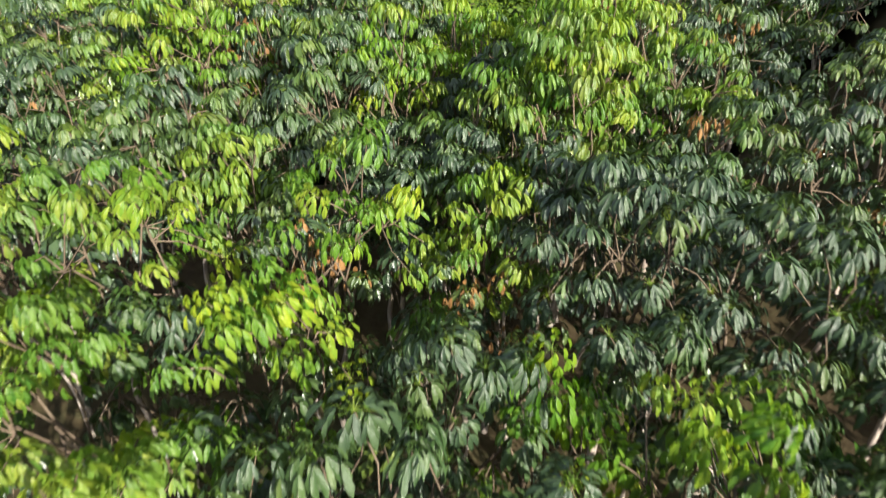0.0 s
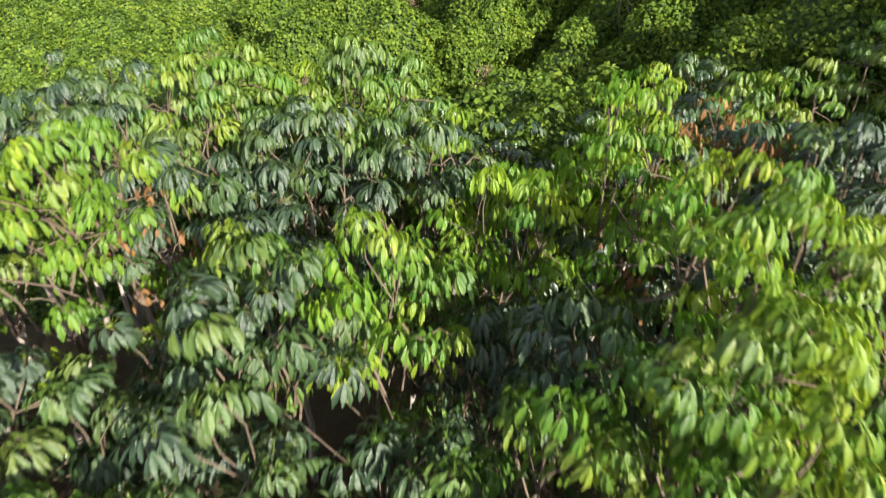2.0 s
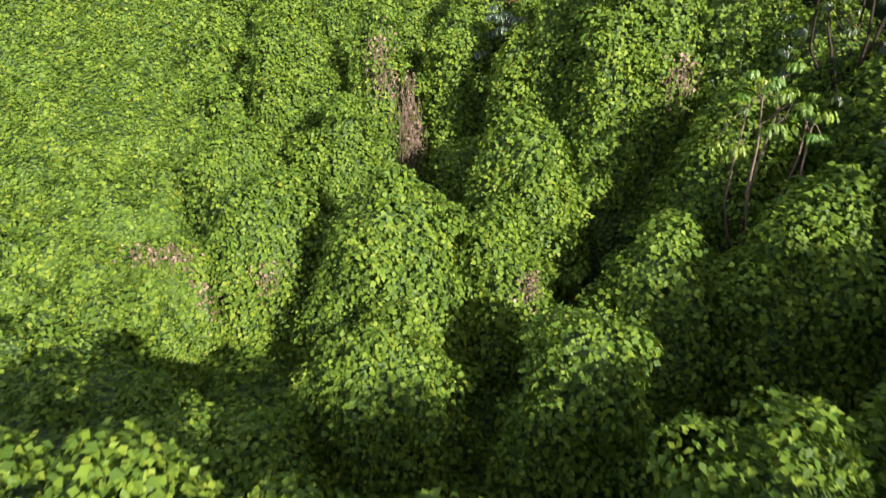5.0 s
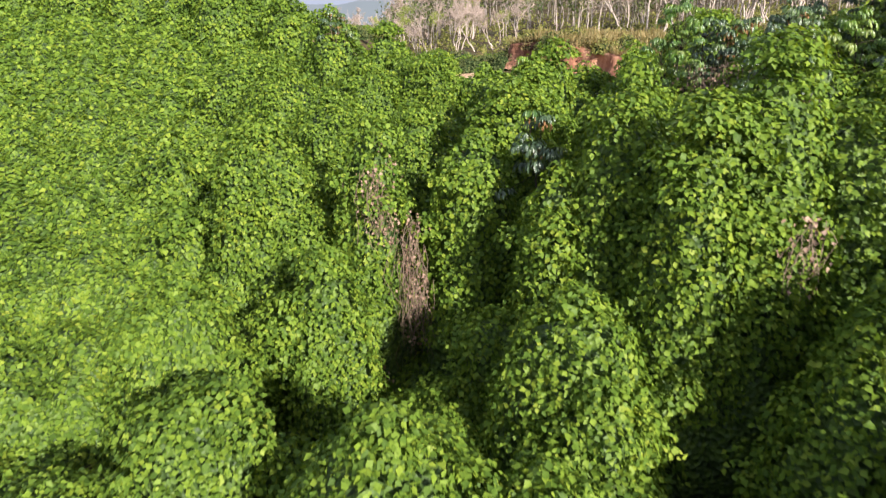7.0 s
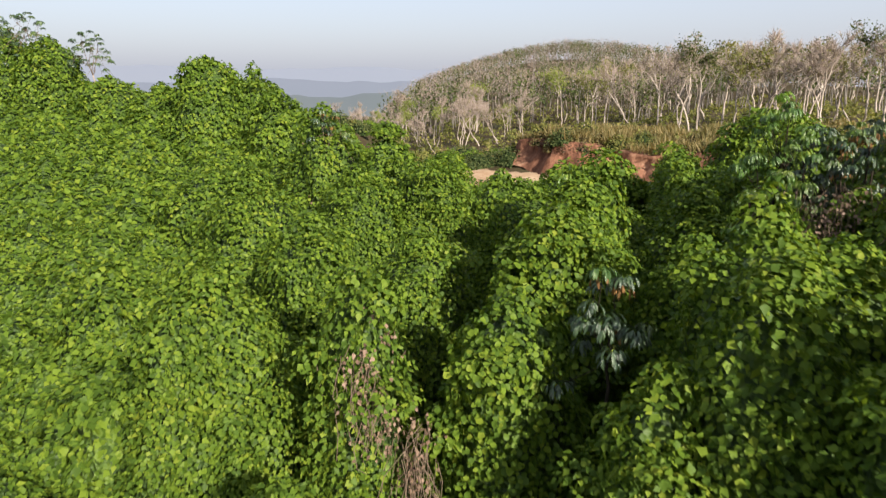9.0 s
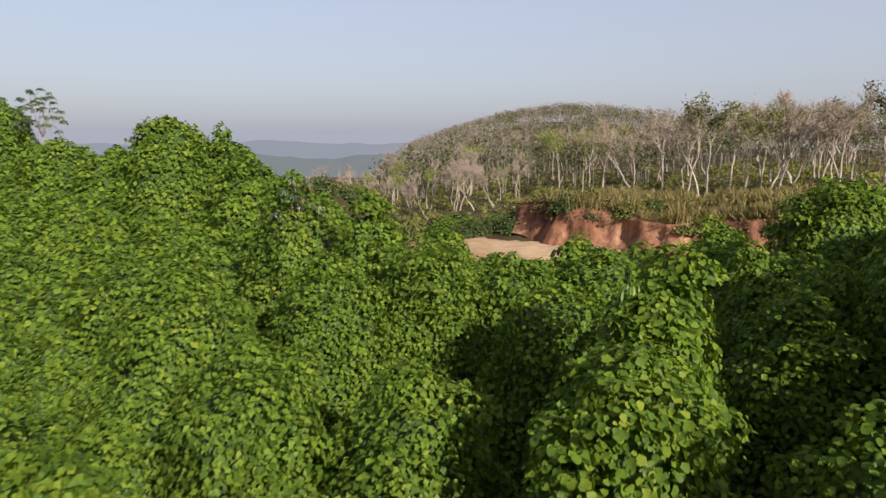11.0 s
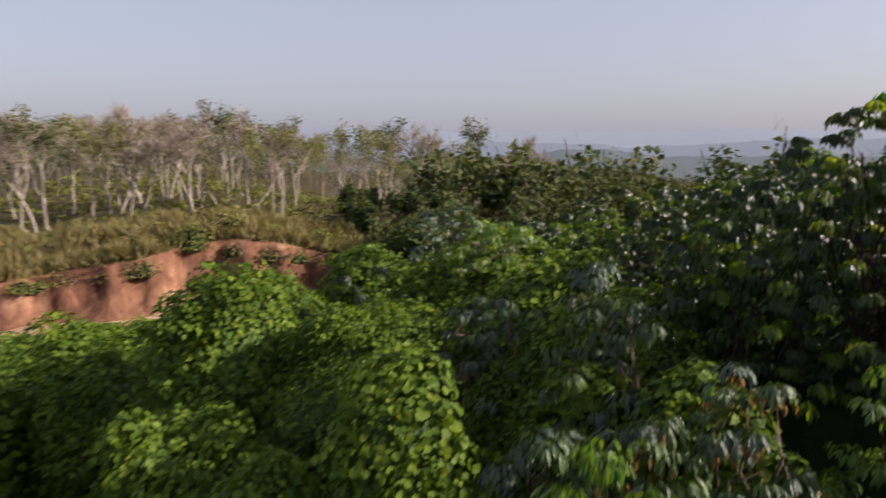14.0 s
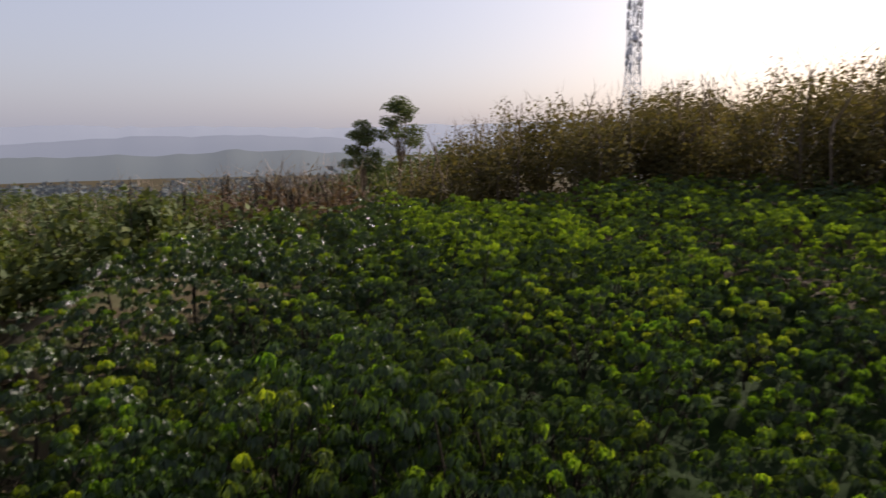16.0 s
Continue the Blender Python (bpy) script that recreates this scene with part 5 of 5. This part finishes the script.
far_woods("valley_woods", rp, np.maximum(4, 17.6 + rng.uniform(-2.0, 1.2, len(rp)) - rp[:, 2]), WOODS, "dark green and brown mixed woods on the valley side", 8, 190, blob=0.3, leaf_size=0.75, middle=0.6, clumps=6, bark=DARK_STEM)
rp, ra = polar(90, 44, 70, 34, 56)
rp, ra = rp[(rp[:, 0] - BANK_X) * 0.84 - (rp[:, 1] - BANK_Y) * 0.53 > 31], ra[(rp[:, 0] - BANK_X) * 0.84 - (rp[:, 1] - BANK_Y) * 0.53 > 31]
far_woods("valley_woods", rp, np.maximum(3, 18.0 + 0.11 * (ra - 48) + rng.uniform(-1.8, 0.7, len(rp)) - rp[:, 2]), WOODS, "dark green leafy trees beyond the end of the bank", 8, 420, blob=0.34, leaf_size=0.36, middle=0.58, clumps=8, bark=DARK_STEM)
rp, ra = polar(26, 80, 87.5, 66, 90)
far_woods("valley_woods", rp, np.maximum(4, 20.2 + rng.uniform(-2.5, 1.0, len(rp)) - rp[:, 2]), WOODS, "dark green rounded trees in the valley", 10, 320, blob=0.33, leaf_size=0.5, middle=0.6, clumps=7, bark=DARK_STEM)
bp, ba = polar(170, 103, 158, 54, 84)
far_woods("ridge_woods", bp, np.maximum(4, 27.6 + (ba - 104) * 0.125 - 3.0 * smooth(113, 104, ba) + rng.uniform(-1.4, 1.0, len(bp)) - bp[:, 2] + (np.linalg.norm(bp[:, :2] - (3, 35), axis=1) - 68) * 0.06), RIDGE,
          "feathery olive and brown trees on the ridge", 16, 900, blob=0.42, leaf_size=0.34, middle=0.48, clumps=8, bark=STEM)


# grass, shrubs and weeds on the rim of the bank and round the clearing
def grass_patch(name, pts, tall, label):
    n = len(pts)
    v, t = blades(pts, rng.normal(0, 0.35, (n, 3)) + np.array([0, 0, 1.0]), rng.normal(0, 1, (n, 3)), tall * rng.uniform(0.5, 1.2, n), GRASS_BLADE)
    ob = new(name, raw_mesh(name, v, t, GRASS))
    return tagged(ob, label, "grass", kind="stuff")


GRASS_BLADE = (np.array([(-0.06, 0, 0), (0.06, 0, 0), (0.03, 0.6, 0.08), (0, 1, 0.25)]), np.array([(0, 1, 2), (0, 2, 3)]))
gs, gd = rng.uniform(-5, 50, 30000), rng.uniform(0, 1, 30000) ** 1.2 * 12.0
gline = np.array([bank_line(s) for s in gs])
gp = gline + np.array([bank_back(s) for s in gs]) * (gd + 0.7)[:, None]
gz = np.maximum(height(gline[:, 0], gline[:, 1]) - 0.2 + bank_tall(gs), height(gp[:, 0], gp[:, 1]) - 0.1)
gtall = 0.9 + 0.5 * lumps(gp[:, 0], gp[:, 1], 81, 4.0)
grass_patch("rim_grass", np.concatenate([gp, gz[:, None]], 1), np.maximum(gtall, 0.3), "dry yellow-green grass and weeds on the bank rim")


# two tall trees that stand over the valley woods
def tall_tree(x, y, top, seed, spread):
    g = np.random.default_rng(seed)
    z0 = float(height(np.array(x), np.array(y))) - 0.2
    tall = top - z0
    thing = new("tall_tree")
    thing.location = (x, y, z0)
    wood = [tube(bent((0, 0, 0), (0.4, 0.2, tall * 0.72), wobble=0.02, steps=7, g=g), np.linspace(0.34, 0.16, 7), 7)]
    leaves = []
    for k in range(13):
        a = k * 2.4
        c = np.array([spread * math.sqrt(k / 13) * math.cos(a), spread * math.sqrt(k / 13) * math.sin(a), tall * (0.97 - 0.24 * (k / 13) - 0.05 * g.random())])
        wood.append(tube(bent((0.3, 0.1, tall * g.uniform(0.5, 0.7)), c, sag=0.3, wobble=0.06, steps=5, g=g), np.linspace(0.12, 0.04, 5), 4))
        n = 330
        d = unit(g.normal(0, 1, (n, 3))) * (g.random((n, 1)) ** 0.4) * np.array([1.4, 1.4, 0.7]) * spread * 0.44
        leaves.append(blades(c + d, g.normal(0, 1, (n, 3)), d + np.array([0, 0, 0.8]), g.uniform(0.2, 0.45, n), SMALL_BLADE))
    part_of("trunk", raw_mesh("trunk", *join(wood), STEM, True), thing)
    part_of("crown", raw_mesh("crown", *join(leaves), WOODS), thing, kind="stuff")
    return tagged(thing, "tall dark tree with a rounded clumpy crown", "tree", "twin tall trees")


tall_tree(102.5, 18.4, 28.6, 901, 2.5)
tall_tree(104.5, 12.0, 32.2, 902, 3.0)


# telecom mast far behind the ridge
def lattice_mast(x, y, z0, top):
    thing = new("telecom_mast")
    thing.location = (x, y, z0)
    tall = top - z0
    white, dark = plain("painted_steel", (0.75, 0.75, 0.75), 0.5, 0.2), plain("antenna_grey", (0.5, 0.5, 0.52), 0.5)

    def half(h):
        return 2.6 - 1.55 * min(1.0, h / (tall * 0.62))

    corners = [(1, 1), (-1, 1), (-1, -1), (1, -1)]
    levels = np.linspace(0, tall, 23)
    for cx, cy in corners:
        pts = [(cx * half(h), cy * half(h), h) for h in levels]
        part_of("leg", raw_mesh("leg", *tube(pts, np.full(len(pts), 0.11), 6), white, True), thing)
    for a, b2 in zip(corners, corners[1:] + corners[:1]):
        for h0, h1 in zip(levels[:-1], levels[1:]):
            p, q = (a[0] * half(h0), a[1] * half(h0), h0), (b2[0] * half(h1), b2[1] * half(h1), h1)
            r, s = (b2[0] * half(h0), b2[1] * half(h0), h0), (a[0] * half(h1), a[1] * half(h1), h1)
            for e, f in ((p, q), (r, s), (q, s)):
                part_of("brace", raw_mesh("brace", *tube([e, ((np.array(e) + f) / 2), f], [0.06, 0.06, 0.06], 4), white), thing)
    g = random.Random(4)
    box_v = np.array([(sx, sy, sz) for sx in (-0.5, 0.5) for sy in (-0.5, 0.5) for sz in (-0.5, 0.5)])
    box_q = np.array([(0, 1, 3, 2), (4, 6, 7, 5), (0, 4, 5, 1), (2, 3, 7, 6), (0, 2, 6, 4), (1, 5, 7, 3)])
    panel = raw_mesh("panel_antenna", box_v * np.array([0.4, 0.22, 2.2]), box_q, dark)
    dish_v, dish_q = tube([(0, -0.25, 0), (0, -0.1, 0), (0, 0.25, 0), (0, 0.3, 0)], [0.05, 0.55, 0.75, 0.02], 14)
    dish = raw_mesh("dish_antenna", dish_v, dish_q, dark, True)
    for k in range(36):
        h = tall * (1 - 0.36 * (k / 36)) - 1.2 - g.random()
        a = g.uniform(0, 6.28)
        ob = part_of("panel_antenna" if k % 3 else "dish_antenna", panel if k % 3 else dish, thing)
        ob.matrix_basis = pose(1.35 * math.cos(a), 1.35 * math.sin(a), h, 0, 0, math.degrees(a) - 90)
    return tagged(thing, "tall white lattice telecom mast hung with grey antennas", "telecom mast")


lattice_mast(130.2, -44.6, 12.0, 56.0)


# bushes on the rim and round the clearing
def bush(x, y, r, tall, material, label, base=None, size=0.2, n=420):
    z0 = float(height(np.array(x), np.array(y))) - 0.1 if base is None else base
    thing = new("bush")
    thing.location = (x, y, z0)
    v, q = dome(r, tall, int(abs(x * 31 + y * 7)) + 3000, nt=14, nu=8)
    # dark core painted as the shade inside the bush
    part_of("stem_mass", raw_mesh("stem_mass", v * np.array([0.85, 0.85, 0.9]), q, SHADE_FILL, True), thing)
    area = 2 * math.pi * r * tall
    lv, lt = scatter(v, q, n / area, size, SMALL_BLADE, lift=0.35, flutter=0.8)
    part_of("leaves", raw_mesh("leaves", lv, lt, material), thing, kind="stuff")
    return tagged(thing, label, "bush", "bushes round the clearing")


spots = random.Random(23)
for _ in range(26):
    s = spots.uniform(-1, 44)
    fx, fy = bank_line(s)
    d = spots.uniform(1.0, 6.0)
    bush(fx + 0.53 * d, fy + 0.84 * d, spots.uniform(0.7, 1.3), spots.uniform(0.8, 1.6), spots.choice([GRASS, OLIVE, WOODS, OLIVE]), "rounded dry olive bush on the bank rim",
         base=float(height(np.array(fx), np.array(fy))) + 0.85 * float(bank_tall(s)))
for _ in range(22):
    bush(spots.uniform(-18, 4), spots.uniform(80, 90), spots.uniform(0.6, 1.5), spots.uniform(0.6, 1.5), spots.choice([GRASS, WOODS, OLIVE, VINE]), "low weedy bush beside the clearing")

for _ in range(34):
    s = spots.uniform(-1, 44)
    fx, fy = bank_line(s)
    nx, ny = bank_back(s)
    bush(fx + nx * 1.0, fy + ny * 1.0, spots.uniform(0.5, 0.9), spots.uniform(0.6, 1.0), spots.choice([GRASS, OLIVE, GRASS, BROWN]), "dry grass and shrub tuft hanging over the bank rim",
         base=float(height(np.array(fx), np.array(fy))) + 0.65 * float(bank_tall(s)), size=0.16, n=300)

for _ in range(18):
    bush(spots.uniform(-2, 7), spots.uniform(80.5, 89), spots.uniform(0.7, 1.5), spots.uniform(0.7, 1.6), spots.choice([GRASS, WOODS, WOODS, VINE]), "leafy bush at the shaded end of the bank")
for proto in kinds + olives + springs:
    for o in (*proto.children_recursive, proto):
        bpy.data.objects.remove(o)
